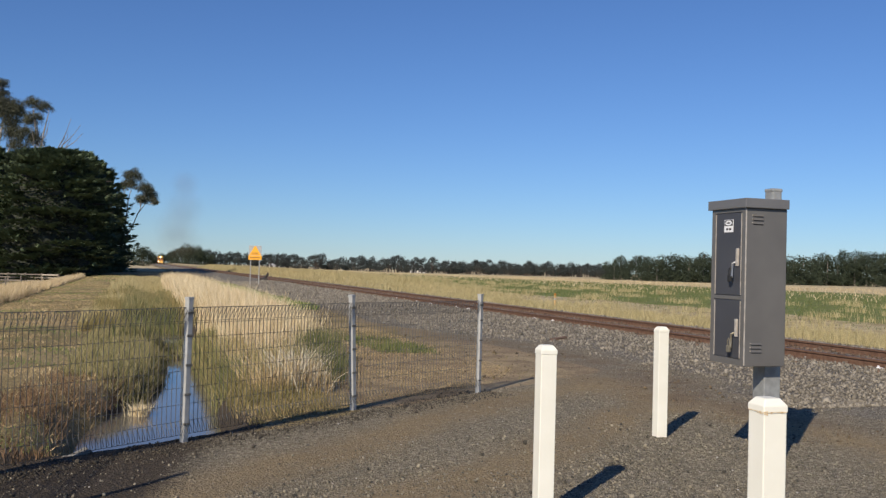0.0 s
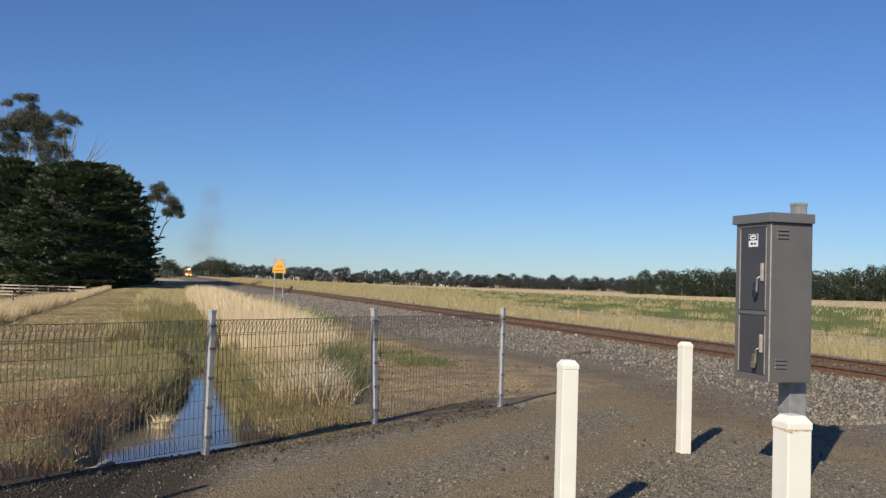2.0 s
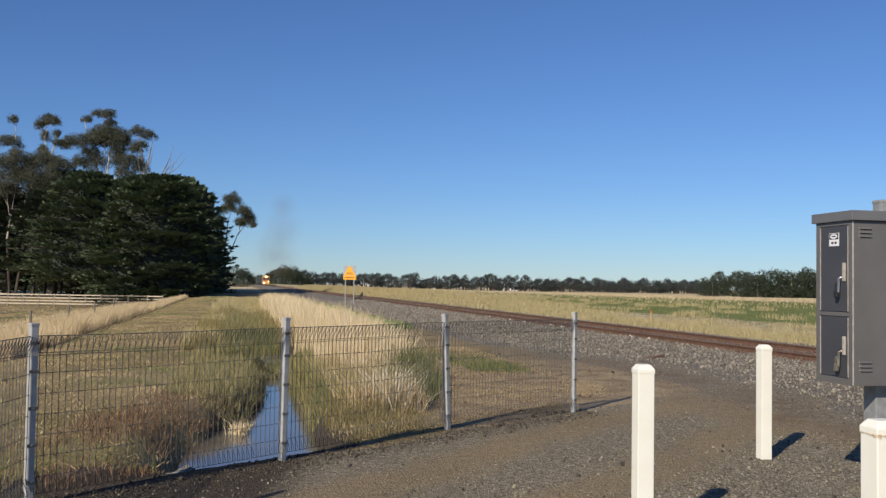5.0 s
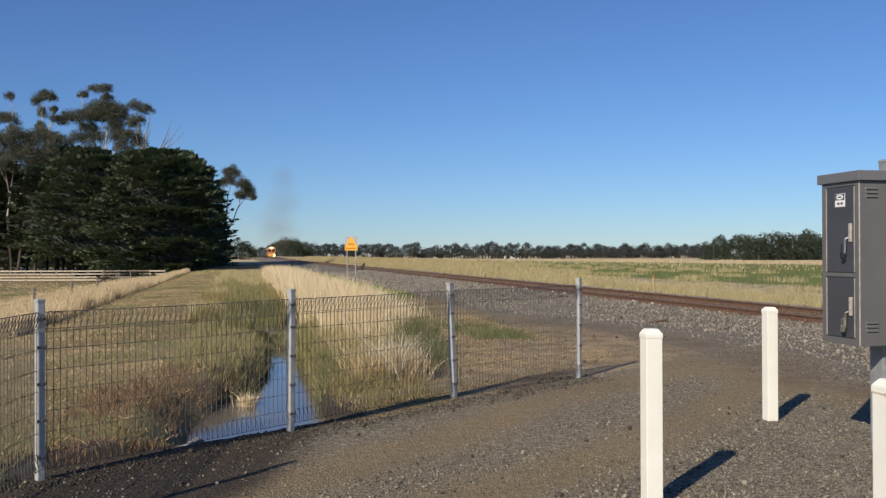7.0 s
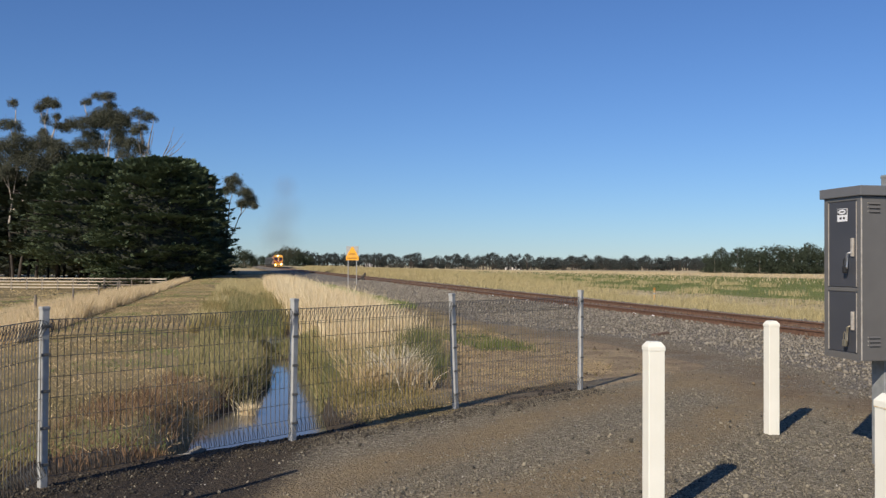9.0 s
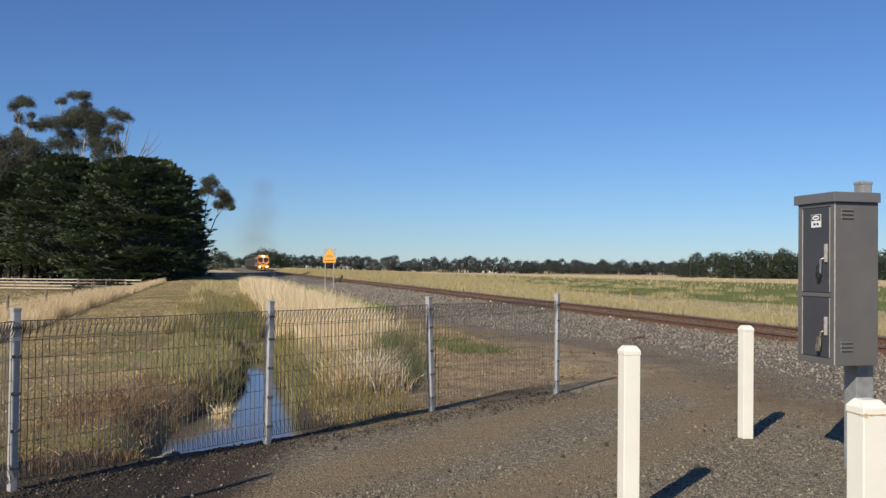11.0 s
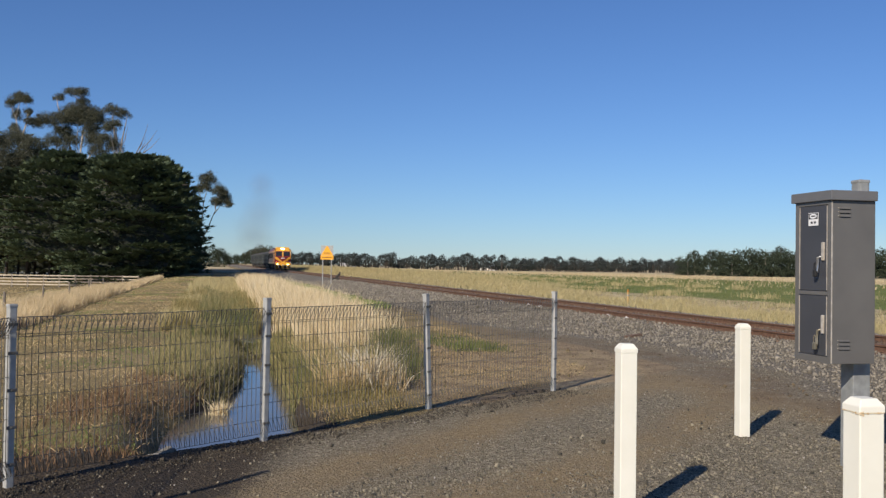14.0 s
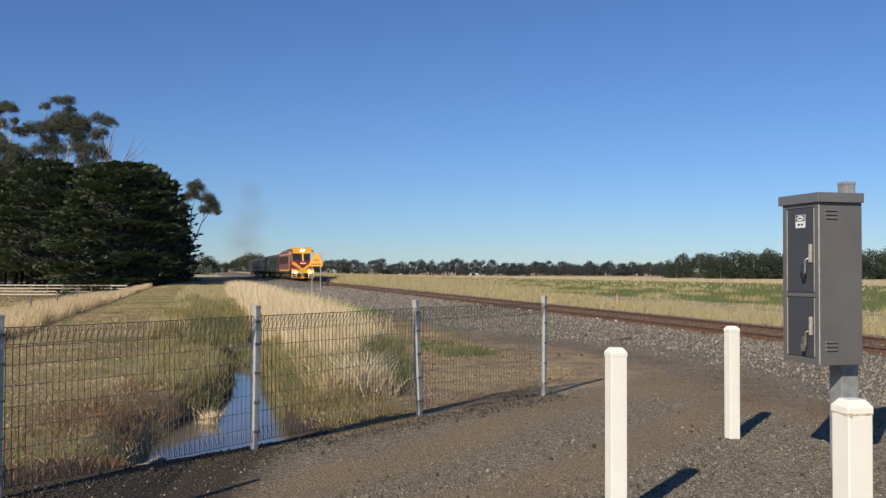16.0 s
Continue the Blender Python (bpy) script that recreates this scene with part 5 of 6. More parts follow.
        part("side_window", boxed(xs[0], xs[1], -1.5, -0.45, 2.6, 3.3, 0.01), M_GLASS, cab, "dark cab side window")
        part("cab_door", boxed(xs[0], xs[1], -2.7, -1.9, 1.2, 3.3, 0.01), M_MAROON, cab)
        part("side_sill_band", boxed(xs[0], xs[1], -L + 0.05, -3.65, 1.16, 1.42), M_YELLOW, base, "yellow sill stripe")
        part("roof_stripe", boxed(*sorted((sg * (W + 0.003), sg * (W + 0.02))), -L + 0.05, -3.65, 3.35, 3.52), M_YELLOW, base, "yellow cantrail stripe")
        for k in range(8):
            part("body_grille", boxed(xs[0], xs[1], -18.4 + 1.8 * k, -17.1 + 1.8 * k, 2.2, 3.2, 0.01), M_UNDER, base, "dark ventilation grille")
        bm = bmesh.new()
        tube(bm, [(sg * (W + 0.07), -1.75, 1.3), (sg * (W + 0.07), -1.75, 3.0)], 0.025, 6)
        part("handrail", bm, M_STEEL, cab)
    bm = bmesh.new()
    for y in (-7, -10, -13, -16):
        cyl(bm, (0, y, 4.18), (0, y, 4.30), 0.7, 20)
    part("roof_fans", bm, M_UNDER, base, "dark roof fans")
    bm = bmesh.new()
    box(bm, -0.4, 0.4, -9.2, -8.2, 4.18, 4.38, 0.05)
    part("exhaust_stack", bm, M_UNDER, base)
    bm = bmesh.new()
    box(bm, -0.42, 0.42, -0.62, -0.26, 3.72, 4.12, 0.05)
    part("headlight_box", bm, M_YELLOW, cab, "yellow headlight box")
    for sx in (-0.13, 0.13):
        bm = bmesh.new()
        cyl(bm, (sx, -0.28, 3.92), (sx, -0.23, 3.92), 0.11, 16)
        part("headlight", bm, M_LAMP, cab, "glowing twin headlight")
    for sx in (-0.95, 0.95):
        bm = bmesh.new()
        cyl(bm, (sx, 0.02, 1.02), (sx, 0.18, 1.02), 0.085, 16)
        part("ditch_light", bm, M_LAMP, base, "glowing low marker light")
    # pilot, steps, coupler
    bm = bmesh.new()
    prism(bm, [(-1.4, 0.28), (1.4, 0.28), (1.42, 1.16), (-1.42, 1.16)], "y", -0.25, -0.02)
    pilot = part("pilot", bm, M_YELLOW, base, "yellow pilot plate with steps")
    # flat dark panels stand in for the recesses' darkness; none are cut
    for x0, x1, z0, z1 in ((-0.78, -0.22, 0.36, 0.92), (0.22, 0.78, 0.36, 0.92), (-1.36, -0.9, 0.44, 0.60), (0.9, 1.36, 0.44, 0.60), (-1.36, -0.9, 0.71, 0.88), (0.9, 1.36, 0.71, 0.88)):
        part("recess", boxed(x0, x1, -0.03, -0.012, z0, z1), M_UNDER, pilot, "flat dark panel standing in for a recess in the pilot plate")
    for sg in (-1, 1):
        for z in (0.35, 0.62, 0.9):
            part("step", boxed(*sorted((sg * 0.85, sg * 1.42)), -0.02, 0.22, z, z + 0.07), M_YELLOW, pilot, "yellow step edge")
        bm = bmesh.new()
        tube(bm, [(sg * 0.75, 0.1, 0.4), (sg * 0.75, 0.2, 1.5), (sg * 1.38, 0.2, 1.5), (sg * 1.38, 0.1, 0.4)], 0.03, 6)
        part("grab_rail", bm, M_WHITE, pilot, "white grab rail")
    bm = bmesh.new()
    box(bm, -0.16, 0.16, -0.2, 0.55, 0.72, 1.02, 0.04)
    part("coupler", bm, M_STEEL, base)
    for sx, zz in ((-0.5, 0.55), (-0.35, 0.6), (0.35, 0.6), (0.5, 0.55)):
        bm = bmesh.new()
        tube(bm, [(sx, 0, 0.95), (sx, 0.2, 0.7), (sx * 0.95, 0.16, zz - 0.15)], 0.035, 6)
        part("brake_hose", bm, M_BLACK, pilot)
    part("underframe", boxed(-1.35, 1.35, -L + 0.1, -0.2, 0.95, 1.15), M_UNDER, base)
    part("fuel_tank", boxed(-1.3, 1.3, -12.2, -7.2, 0.35, 0.98, 0.12), M_UNDER, base)
    bogie(base, -4.0, 3, 1.75, 0.52)
    bogie(base, -15.4, 3, 1.75, 0.52)
    return base


def build_carriage():
    base = thing("passenger_carriage", pose(0, 0, 0), "dull grey-green passenger carriage with dark windows", "carriage", "carriages of the train")
    L, W = 22.2, 1.46
    bm = bmesh.new()
    prism(bm, [(-W, 1.0), (W, 1.0), (W + 0.02, 2.2), (W - 0.04, 3.25), (-W + 0.04, 3.25), (-W - 0.02, 2.2)], "y", -L, -0.4)
    body = part("body", bm, M_CARBODY, base)
    bm = bmesh.new()
    arc = [((W - 0.02) * math.cos(a), 3.25 + 0.62 * math.sin(a)) for a in np.linspace(0, math.pi, 13)]
    prism(bm, arc, "y", -L, -0.4)
    part("roof", bm, M_CARROOF, base, "dull arched roof")
    for sg in (-1, 1):
        for k in range(10):
            y = -L + 2.3 + 1.8 * k
            part("window", boxed(*sorted((sg * (W - 0.04), sg * (W + 0.028))), y, y + 1.2, 2.05, 2.95, 0.01), M_CARGLASS, body, "dark carriage window")
        for y in (-L + 0.5, -1.9):
            part("door", boxed(*sorted((sg * (W - 0.04), sg * (W + 0.03))), y, y + 0.85, 1.1, 3.1, 0.01), M_CARSTRIPE, body, "paler carriage door")
        part("band", boxed(*sorted((sg * (W + 0.005), sg * (W + 0.034))), -L + 0.02, -0.42, 1.42, 1.52), M_CARSTRIPE, body, "thin pale band")
    for k in range(6):
        bm = bmesh.new()
        box(bm, -0.3, 0.3, -3.6 - 3 * k, -3.0 - 3 * k, 3.8, 3.98, 0.04)
        part("roof_vent", bm, M_CARROOF, base)
    part("underframe", boxed(-1.2, 1.2, -15, -7, 0.45, 1.0, 0.05), M_UNDER, base)
    part("gangway", boxed(-0.6, 0.6, -0.4, 0.0, 1.0, 3.2, 0.04), M_UNDER, base)
    bogie(base, -3.6, 2, 1.2, 0.46)
    bogie(base, -L + 3.4, 2, 1.2, 0.46)
    return base


loco = build_loco()
carriages = [build_carriage()]
for k in range(3):
    carriages.append(copy_thing(carriages[0], pose(0, 0, 0)))


def haze_material(name):
    m = bpy.data.materials.new(name)
    m.use_nodes = True
    n, l = m.node_tree.nodes, m.node_tree.links
    b = n["Principled BSDF"]
    b.inputs["Base Color"].default_value, b.inputs["Roughness"].default_value, b.inputs["Specular IOR Level"].default_value = (0.16, 0.12, 0.09, 1), 1.0, 0.0
    co = n.new("ShaderNodeTexCoord").outputs["Object"]
    sq = n.new("ShaderNodeVectorMath")
    sq.operation = "MULTIPLY"
    sq.inputs[1].default_value = (1, 0, 1)
    l.new(co, sq.inputs[0])
    ln = n.new("ShaderNodeVectorMath")
    ln.operation = "LENGTH"
    l.new(sq.outputs[0], ln.inputs[0])
    fade = n.new("ShaderNodeMapRange")
    fade.interpolation_type = "SMOOTHERSTEP"
    fade.inputs["From Min"].default_value, fade.inputs["From Max"].default_value = 1.0, 0.0
    fade.inputs["To Max"].default_value = 0.09
    l.new(ln.outputs["Value"], fade.inputs["Value"])
    l.new(fade.outputs[0], b.inputs["Alpha"])
    return m


def build_smoke():
    base = thing("exhaust_smoke", pose(0, 0, 0), "thin brown haze of diesel exhaust drifting over the line", "smoke")
    m = haze_material("thin_brown_haze")
    for k, (dx, z, rx, rz) in enumerate(((1.0, 7, 8.5, 6), (0, 11, 8, 6.5), (1.5, 16, 7, 6.5), (1, 22.5, 5, 5))):
        bm = bmesh.new()
        bmesh.ops.create_uvsphere(bm, u_segments=24, v_segments=14, radius=1)
        o = part("puff", bm, m, base, smooth=True)
        o.matrix_basis = Matrix.Translation((dx, 2.0 * k, z)) @ Matrix.Diagonal((rx, 2.0, rz, 1))
        o.visible_shadow = False
    return base


smoke = build_smoke()

# ---------------------------------------------------------------- grass
def blades(name, x, y, height, width, lean, material, label, category="grass", seed=1, z=None):
    """Bent tapering blades of three triangles each, in one mesh."""
    rng = np.random.default_rng(seed)
    n = len(x)
    z = ground_z(x, y) if z is None else z
    a = rng.uniform(0, math.tau, n)
    h = height * rng.uniform(0.55, 1.15, n)
    w = width * rng.uniform(0.6, 1.4, n)
    bend = lean * h * rng.uniform(0.2, 1.4, n)
    face = rng.uniform(-0.9, 0.9, n)
    wx, wy = np.cos(face) * w, np.sin(face) * w
    dx, dy = np.cos(a) * bend, np.sin(a) * bend
    p = np.stack([x, y, z - 0.02], -1)
    v = np.stack([p + np.stack([-wx, -wy, 0 * h], -1), p + np.stack([wx, wy, 0 * h], -1),
                  p + np.stack([dx * 0.35 + wx * 0.8, dy * 0.35 + wy * 0.8, h * 0.6], -1), p + np.stack([dx * 0.35 - wx * 0.8, dy * 0.35 - wy * 0.8, h * 0.6], -1),
                  p + np.stack([dx, dy, h], -1)], 1).reshape(-1, 3)
    o = (np.arange(n) * 5)[:, None]
    f = np.concatenate([o + np.array([[0, 1, 2]]), o + np.array([[0, 2, 3]]), o + np.array([[3, 2, 4]])], 0)
    return raw(name, v, f, material, label=label, category=category)


def clumped(rng, n, s0, s1, y0, y1, power=1.6, clump=0.5, lo=0.0):
    y = y0 + (y1 - y0) * rng.random(n) ** power
    s = rng.uniform(s0, s1, n)
    x, y = place(s, y)
    keep = rng.random(n) > clump * (0.5 - 0.5 * ripple(x * 2.3, y * 1.7)) - lo
    return x[keep], y[keep], s[keep]


def build_grass():
    rng = np.random.default_rng(77)
    # tall straw on the bank between ditch and ballast
    x, y, s = clumped(rng, 75000, -11.2, -8.8, 14.4, 62.0, 1.5, 0.4)
    k = (s < -9.5 - 1.0 * step(18.5, 14.5, y) + 0.3 * ripple(x, y) + rng.normal(0, 0.28, len(s))) & (s > -11.0 + 0.3 * ripple(x * 2, y * 2))
    x, y = x[k], y[k]
    g = ripple(x * 1.1, y * 0.6) + 0.7 * rng.normal(size=len(x)) > 0.55 - 0.7 * step(17, 14.5, y)
    for name, kk, m, lab, sd in (("straw_grass", ~g, M_STRAW, "tall pale dry straw grass on the ditch bank", 2), ("tan_straw_grass", g, M_STRAW3, "tall tan dry grass among the paler straw", 42)):
        blades(name, x[kk], y[kk], 0.80 + 0.16 * ripple(x[kk], y[kk]) + 0.08 * ripple(x[kk] * 3.1, y[kk] * 2.3), 0.0032 + 0.00014 * y[kk], 0.32, m, lab, seed=sd)
    x, y, s = clumped(rng, 2600, -11.0, -9.9, 20, 46, 1.2, 0.6)
    blades("plume_grass", x, y, 1.02 + 0.2 * ripple(x * 2, y), 0.004 + 0.0001 * y, 0.35, M_STRAW, "tall pale plumes rising over the straw", seed=22)
    # shorter grass from the straw to the edge of the gravel
    x, y, s = clumped(rng, 18000, -9.6, -6.4, 26, 85, 1.3, 0.7)
    k = (s < -8.1) | (y > 64)
    x, y = x[k], y[k]
    blades("bank_grass", x, y, 0.20 + 0.1 * ripple(x, y), 0.004 + 0.00014 * y, 0.6, M_BANKMIX, "short dry and green grass beside the ballast", seed=18)
    x, y, s = clumped(rng, 8000, -11.5, -10.4, 8.8, 14.5, 1.0, 0.7)
    k = (beyond(x, y) > 0.25) & (s > -11.5 + 0.2 * ripple(x * 3, y * 3))
    blades("bank_tussocks", x[k], y[k], (0.22 + 0.12 * ripple(x[k] * 2, y[k] * 2)) * (0.35 + 0.65 * step(0.9, 1.6, beyond(x[k], y[k]))), 0.004, 0.7, M_ROUGH, "brown and green tussocks above the water", seed=19)
    # rushes and bent stalks at the foot of the straw
    x, y, s = clumped(rng, 9500, -11.3, -9.3, 11.4, 18.5, 1.1, 0.9)
    k = s < -10.2 + 0.9 * step(12.5, 15, y) + 0.2 * ripple(x * 2, y * 2)
    x, y = x[k], y[k]
    k = beyond(x, y) > 1.45 + 0.3 * ripple(x * 2, y * 2)
    x, y = x[k], y[k]
    blades("bank_rushes", x, y, 0.42 + 0.2 * ripple(x * 3, y * 3), 0.0040, 0.6, M_BANKGREEN, "green-brown rushes and grass at the water's edge", seed=3)
    x, y, s = clumped(rng, 14000, -11.25, -9.3, 11.2, 17.0, 1.2, 0.9)
    k = s < -10.2 + 1.1 * step(12.5, 18, y) + 0.2 * ripple(x * 2, y * 2)
    x, y = x[k], y[k]
    k = beyond(x, y) > 1.25 + 0.3 * ripple(x * 2, y * 2)
    x, y = x[k], y[k]
    blades("bank_straw", x, y, 0.40 + 0.18 * ripple(x * 3, y * 3), 0.0035, 0.7, M_LITTER, "brown bent grass stalks beside the ditch", seed=4)
    x, y, s = clumped(rng, 7000, -11.75, -10.8, 12.0, 19.5, 1.1, 0.3)
    k = (ground_z(x, y) > WATER_Z - 0.05) & (s > -11.62 + 0.12 * ripple(x * 4, y * 4))
    blades("water_edge_grass", x[k], y[k], 0.24 + 0.10 * ripple(x[k] * 3, y[k] * 3), 0.0038, 0.7, M_BANKGREEN, "green and tan grass on the ditch's steep edge", seed=37)
    # left bank of the ditch
    x, y, s = clumped(rng, 7500, -13.5, -12.0, 12.6, 22.0, 1.2, 0.8)
    k = s < -12.42 + 0.40 * step(12.5, 16, y)
    x, y = x[k], y[k]
    blades("bank_reeds", x, y, 0.22 + 0.13 * ripple(x * 2, y * 2), 0.0045, 0.45, M_RUSH, "dark green reeds on the ditch bank", seed=5)
    x, y, s = clumped(rng, 15000, -15.4, -12.5, 6.8, 12.8, 1.0, 1.0)
    k = (ground_z(x, y) > WATER_Z + 0.06) & ((s < -13.25) | (y > 11.0)) & (rng.random(len(s)) < step(-14.9, -13.6, s)) & (beyond(x, y) > 0.2) & (beyond(x, y) < 1.5 + 3.0 * step(-15.2, -13.6, s) + 0.5 * ripple(x, y))
    x, y = x[k], y[k]
    blades("dead_weeds", x, y, (0.13 + 0.07 * ripple(x * 3, y * 3)) * (0.8 + 0.45 * step(1.4, 2.2, beyond(x, y))), 0.0034, 0.9, M_DEAD, "reddish-brown dead weeds at the ditch's edge", seed=6)
    x, y, s = clumped(rng, 7000, -17.0, -14.2, 5.4, 11.5, 1.0, 1.1)
    k = (ground_z(x, y) > WATER_Z + 0.06) & (beyond(x, y) > 0.15) & (beyond(x, y) < 2.4 + 0.5 * ripple(x, y))
    blades("fence_tussocks", x[k], y[k], 0.12 + 0.07 * ripple(x[k] * 2.5, y[k] * 2.5), 0.0034, 0.9, M_ROUGH, "tan and green tufts behind the mesh fence", seed=33)
    # rough grass beside the ditch further off
    x, y, s = clumped(rng, 34000, -13.8, -10.6, 21, 92, 1.6, 0.5)
    pool = (np.abs(s + 11.75) < 0.75) & (y > 19.0) & (y < 24.8)
    channel = (np.abs(s + 12.2 + 0.2 * ripple(x, y)) < 0.75) & (y < 46) & (rng.random(len(s)) < 0.85)
    x, y, s = x[~(pool | channel)], y[~(pool | channel)], s[~(pool | channel)]
    g = ripple(x * 0.8, y * 0.35) + 0.5 * ripple(x * 2, y) > 0.05 - 0.9 * step(44, 52, y)
    for name, kk, m, lab, sd in (("rough_grass", ~g, M_ROUGH, "rough brown-green grass along the ditch", 7), ("rough_straw", g, M_STRAW2, "rough bleached grass along the ditch", 27)):
        blades(name, x[kk], y[kk], (0.42 + 0.2 * ripple(x[kk], y[kk])) * (1 - 0.72 * step(66, 84, y[kk])), 0.004 + 0.00012 * y[kk], 0.4, m, lab, seed=sd)
    x, y, s = clumped(rng, 15000, -13.0, -11.4, 18.5, 48, 1.4, 0.5)
    k = ~((np.abs(s + 11.7) < 0.5) & (y > 20.8) & (y < 24.6))
    g = ripple(x * 0.9, y * 0.5) + 0.4 * rng.normal(size=len(x)) > -0.2 + 0.7 * step(28, 38, y)
    for name, kk, m, lab, sd in (("ditch_rushes", k & g, M_DARKRUSH, "dark green rushes filling the ditch", 44), ("brown_rushes", k & ~g, M_RUSH, "brown-green rushes in the ditch", 45)):
        blades(name, x[kk], y[kk], (0.42 + 0.2 * ripple(x[kk] * 1.7, y[kk])) * (1 - 0.68 * step(21.5, 20.5, y[kk]) * step(-12.4, -12.1, rng.normal(0, 0.03, kk.sum()) + side(x[kk], y[kk]))), 0.004 + 0.00012 * y[kk], 0.45, m, lab, seed=sd)
    # mown strip
    x, y, s = clumped(rng, 160000, -26.0, -12.8, 6.5, 106, 2.3, 0.5)
    k = (np.maximum(beyond(x, y), beyond2(x, y)) > 0.9 + 0.4 * ripple(x * 2, y * 2)) & ((s < -13.3) | (y > 11))
    g = ripple(x * 0.5 + 3, y * 0.8) + 0.5 * ripple(x * 1.5, y * 2.1) > 0.22
    for name, kk, m, lab, sd in (("mown_grass", k & ~g, M_MOWN, "patchy mown grass bleached brown", 8), ("mown_green", k & g, M_MOWNGREEN, "patchy mown grass still green", 28)):
        blades(name, x[kk], y[kk], 0.054 + 0.028 * ripple(x[kk] * 1.7, y[kk] * 1.7), 0.0024 + 0.00017 * y[kk], 1.2, m, lab, seed=sd)
    x, y, s = clumped(rng, 60000, -24.0, -13.0, 6.8, 44, 1.6, 1.1)
    k = (np.maximum(beyond(x, y), beyond2(x, y)) > 0.7) & (ripple(x * 0.45 + 1, y * 1.3) + 0.6 * ripple(x * 1.3, y * 2.7) + 0.4 * rng.normal(size=len(x)) > 0.05)
    blades("lawn_clippings", x[k], y[k], 0.05 + 0.02 * ripple(x[k], y[k]), 0.0030 + 0.00014 * y[k], 3.2, M_LITTER, "flattened brown grass clippings on the mown strip", seed=31, z=ground_z(x[k], y[k]) + 0.03)
    # tall dry band along the old wire fence
    x, y, s = clumped(rng, 62000, -20.4, -17.4, 20, 93, 1.4, 0.35)
    blades("fence_line_straw", x, y, 0.60 + 0.15 * ripple(x, y) - 0.14 * step(40, 60, y), 0.0042 + 0.00012 * y, 0.45, M_STRAW3, "pale tall dry grass along the old wire fence", seed=9)
    # verge beyond the track
    x, y, s = clumped(rng, 230000, 3.1, 17, 13, 260, 1.7, 0.6)
    k = rng.random(len(s)) < step(14, 9, s + 2.5 * ripple(x * 0.5, y * 0.5) - 4.0 * step(60, 110, y)) * step(2.9, 4.0, s) * (0.72 + 0.28 * ripple(x * 0.8, y * 0.8))
    blades("verge_grass", x[k], y[k], 0.30 + 0.15 * ripple(x[k], y[k]) + 0.12 * step(50, 90, y[k]), 0.0026 + 0.00012 * y[k], 0.6, M_STRAW2, "long yellow dry grass on the far verge", seed=10)
    # tussocks in loose clusters over the paddock
    cx, cy, cs = clumped(rng, 330, 11, 40, 28, 190, 1.3, 0.8)
    w = rng.integers(30, 110, len(cx))
    pick = np.repeat(np.arange(len(cx)), w)
    x, y = cx[pick] + rng.normal(0, 0.30, len(pick)) * (0.4 + w[pick] / 60), cy[pick] + rng.normal(0, 0.30, len(pick)) * (0.4 + w[pick] / 60)
    blades("paddock_tussocks", x, y, 0.42 + 0.14 * ripple(x, y), 0.004 + 0.00014 * y, 0.5, M_STRAW2, "pale straw tussocks in the paddock", seed=11)
    x, y, s = clumped(rng, 34000, 14, 70, 30, 190, 1.3, 0.7)
    blades("paddock_grass", x, y, 0.13 + 0.05 * ripple(x, y), 0.006 + 0.00028 * y, 0.9, M_GREEN, "short green pasture grass in the paddock", seed=32)
    x, y, s = clumped(rng, 26000, 44, 150, 60, 420, 1.1, 0.9)
    blades("far_stubble", x, y, 0.36 + 0.14 * ripple(x, y), 0.008 + 0.00022 * y, 0.7, M_STRAW3, "bleached stubble across the far paddock", seed=43)
    x, y, s = clumped(rng, 16000, -60, -20.5, 30, 200, 1.2, 0.7)
    k = y < 91
    blades("side_paddock", x[k], y[k], 0.12 + 0.05 * ripple(x[k], y[k]), 0.006 + 0.0003 * y[k], 0.8, M_MOWN, "grazed grass before the white fence", seed=17)
    # verge on the near side, far along
    x, y, s = clumped(rng, 18000, -8.2, -6.35, 33, 66, 1.1, 0.6)
    blades("green_verge", x, y, 0.20 + 0.07 * ripple(x, y), 0.006 + 0.0002 * y, 0.6, M_MOWNGREEN, "low green grass beside the ballast", seed=12)
    # dead grass on bare soil behind the fence
    x, y, s = clumped(rng, 5000, -10.2, -6.0, 10.5, 22, 1.1, 0.9)
    k = beyond(x, y) > 0.3
    blades("soil_grass", x[k], y[k], 0.045 + 0.02 * ripple(x[k], y[k]), 0.0035, 1.8, M_ROUGH, "flattened dead grass on bare soil", seed=13, z=ground_z(x[k], y[k]) + 0.015)
    x, y, s = clumped(rng, 60000, -11.5, -6.6, 9.3, 24, 1.2, 1.0)
    k = (beyond(x, y) > 0.3) & (s < -6.8 - 1.2 * step(15, 12, y))
    blades("straw_litter", x[k], y[k], np.full(k.sum(), 0.026), 0.0030, 5.0, M_LITTER, "flat straw litter on the bare soil", seed=23, z=ground_z(x[k], y[k]) + 0.022)
    x, y, s = clumped(rng, 1700, -8.3, -7.25, 16.8, 20.6, 1.1, 0.9)
    blades("soil_green", x, y, 0.14 + 0.04 * ripple(x, y), 0.007, 0.7, M_GREEN, "patch of green grass behind the fence", seed=14)
    # a fan of pale stalks and a dark rush clump on the bank
    n = 330
    blades("pale_stalks", -0.95 + rng.normal(0, 0.15, n), 11.6 + rng.normal(0, 0.12, n), np.full(n, 0.58), 0.0050, 0.75, M_CLIPPINGS, "fan of bleached dead stalks on the bank", seed=20)
    n = 1500
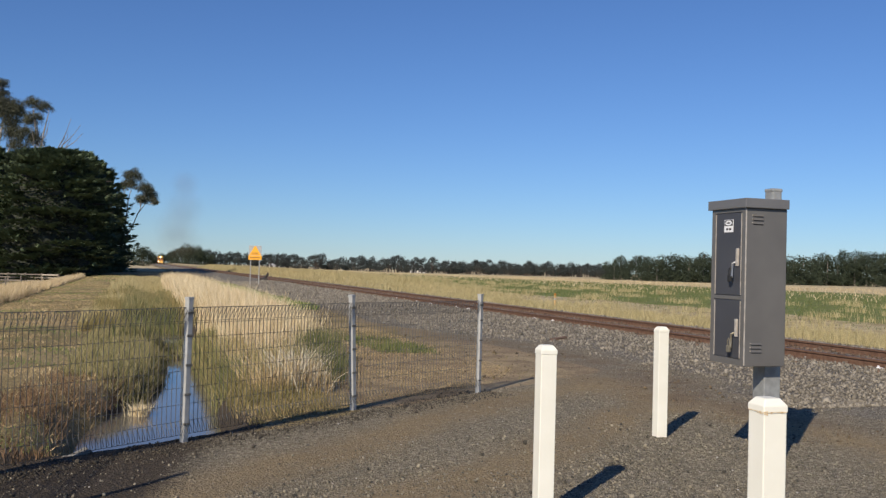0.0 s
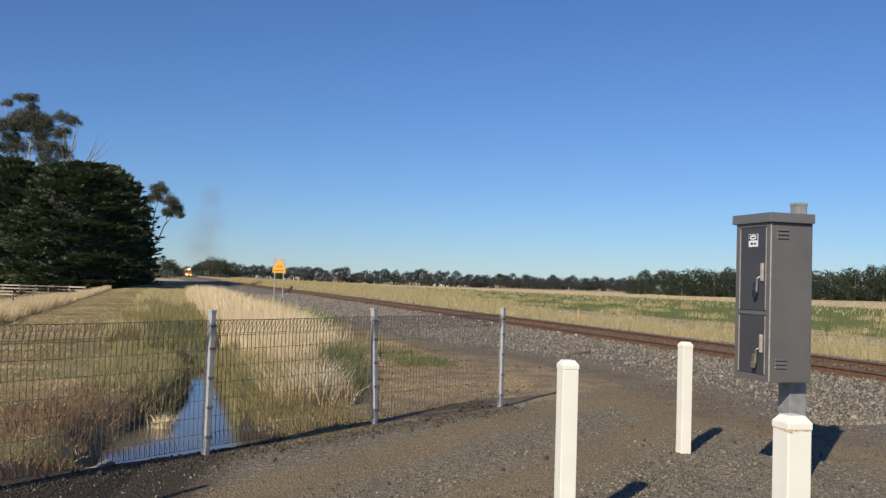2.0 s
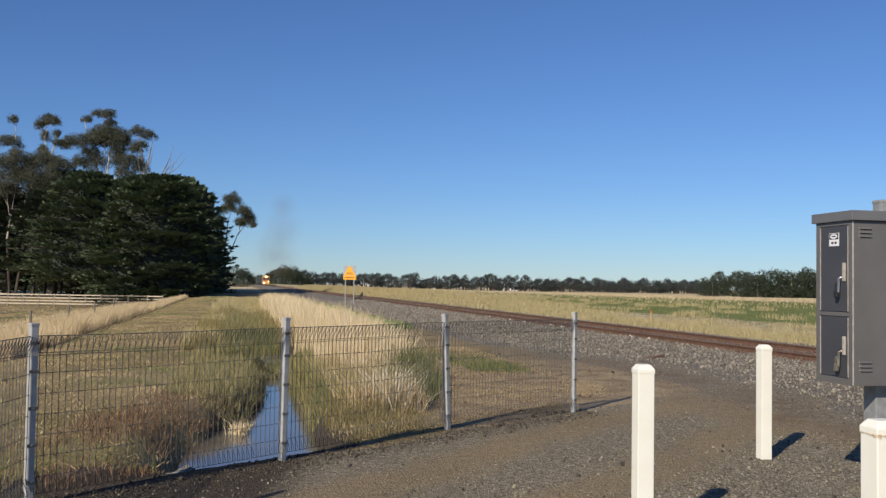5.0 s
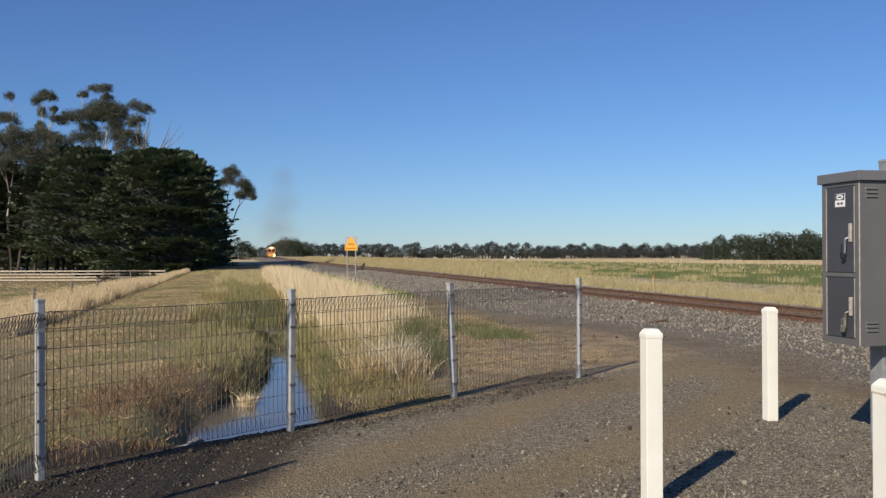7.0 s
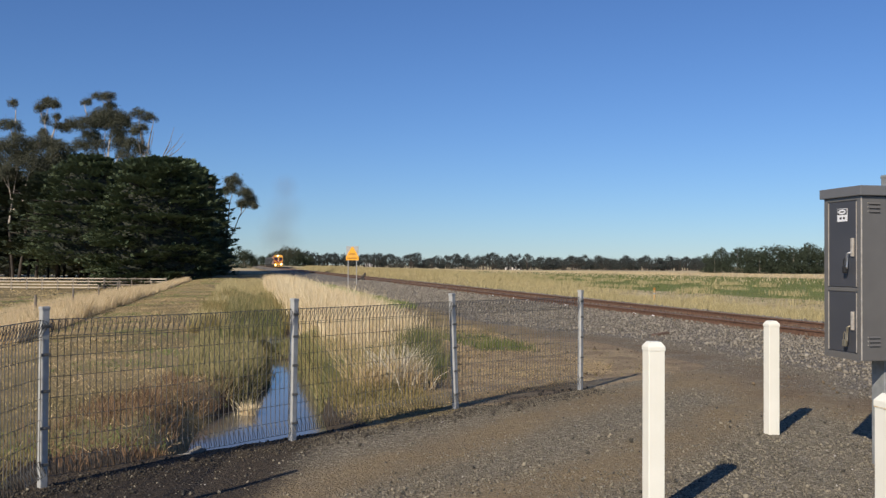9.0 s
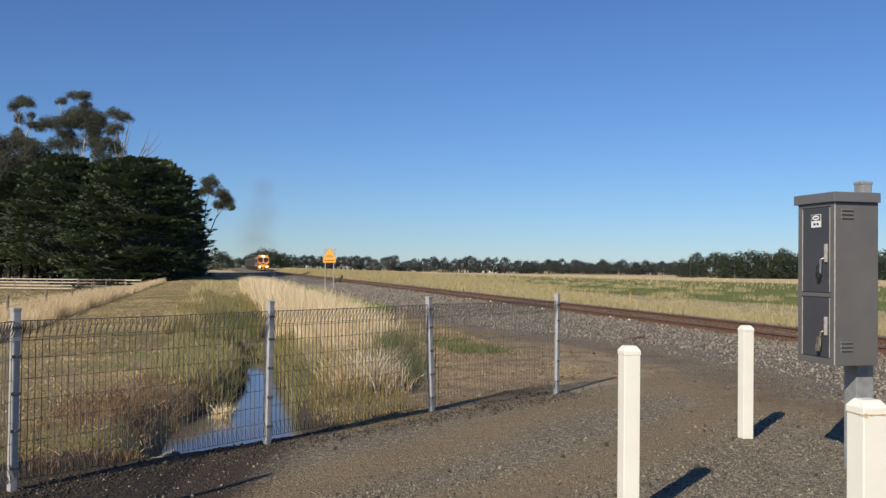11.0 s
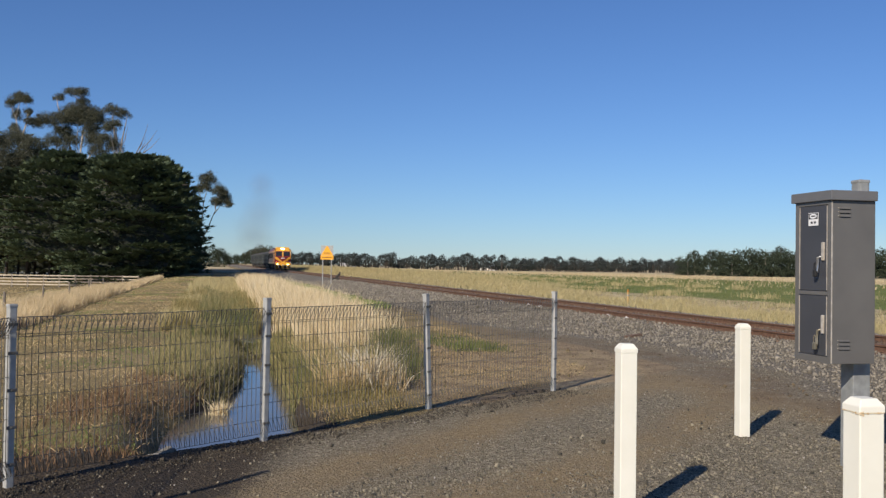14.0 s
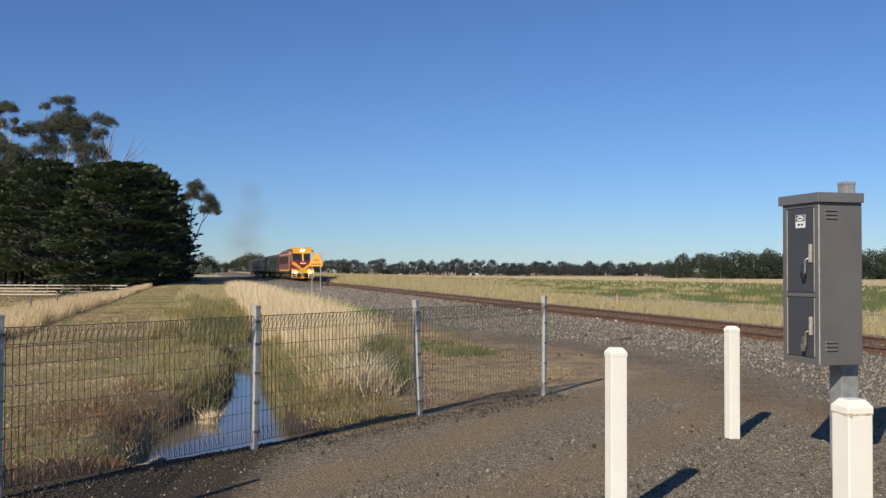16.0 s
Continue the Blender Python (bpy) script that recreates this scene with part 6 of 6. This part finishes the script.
    blades("rush_clump", -0.88 + rng.normal(0, 0.14, n), 14.9 + rng.normal(0, 0.65, n), np.full(n, 0.58), 0.0042, 0.5, M_DARKRUSH, "dense green rush clump beside the straw", seed=21)
    n = 1000
    blades("dark_rushes", -0.80 + rng.normal(0, 0.20, n), 13.0 + rng.normal(0, 0.45, n), np.full(n, 0.44), 0.0042, 0.6, M_DARKRUSH, "dark green rushes behind bleached stalks", seed=34)
    n = 900
    blades("water_edge_rushes", -1.86 + rng.normal(0, 0.13, n), 13.2 + rng.normal(0, 0.5, n), np.full(n, 0.30), 0.0042, 0.7, M_DARKRUSH, "dark green rushes at the water's edge", seed=35)
    x, y, s = clumped(rng, 4200, -13.05, -12.12, 12.2, 18.5, 1.1, 0.4)
    k = (ground_z(x, y) > WATER_Z - 0.04) & (s < -12.42 + 0.38 * step(12.5, 15.5, y))
    blades("overhanging_reeds", x[k], y[k], 0.17 + 0.08 * ripple(x[k] * 3, y[k] * 3), 0.0042, 0.8, M_RUSH, "green-brown reeds hanging over the ditch's edge", seed=36)
    # straw tuft standing in the water
    n = 150
    cx, cy = -2.88, 11.75
    blades("water_tuft", cx + rng.normal(0, 0.06, n), cy + rng.normal(0, 0.05, n), np.full(n, 0.19), 0.0045, 1.0, M_STRAW, "bleached grass tuft standing in the water", seed=15, z=np.full(n, WATER_Z))


build_grass()


# ---------------------------------------------------------------- what moves
FRONT_16, SPEED = 118.9, 26.12                         # distance ahead of the locomotive's front at 16 s, and metres a second


def motions():
    times = [0, 0.1, 0.25] + [0.5 * k for k in range(1, 32)] + [15.75, 15.9, 16.0]
    turn = 180 + math.degrees(math.atan2(-TU.x, TU.y))

    def rows(back):
        out = []
        for t in times:
            y = FRONT_16 + SPEED * (16.0 - t) + back * TU.y
            out.append((t, pose(TRACK_X + TRACK_SLOPE * y, y, RAIL_Z, 0, 0, turn)))
        return out

    walk(loco, rows(0.0))
    for k, c in enumerate(carriages):
        walk(c, rows(19.9 + 22.5 * k))
    walk(smoke, [(0.0, pose(-53, 245, 0)), (8.0, pose(-52, 243, 0)), (16.0, pose(-51, 241, 0))])


motions()
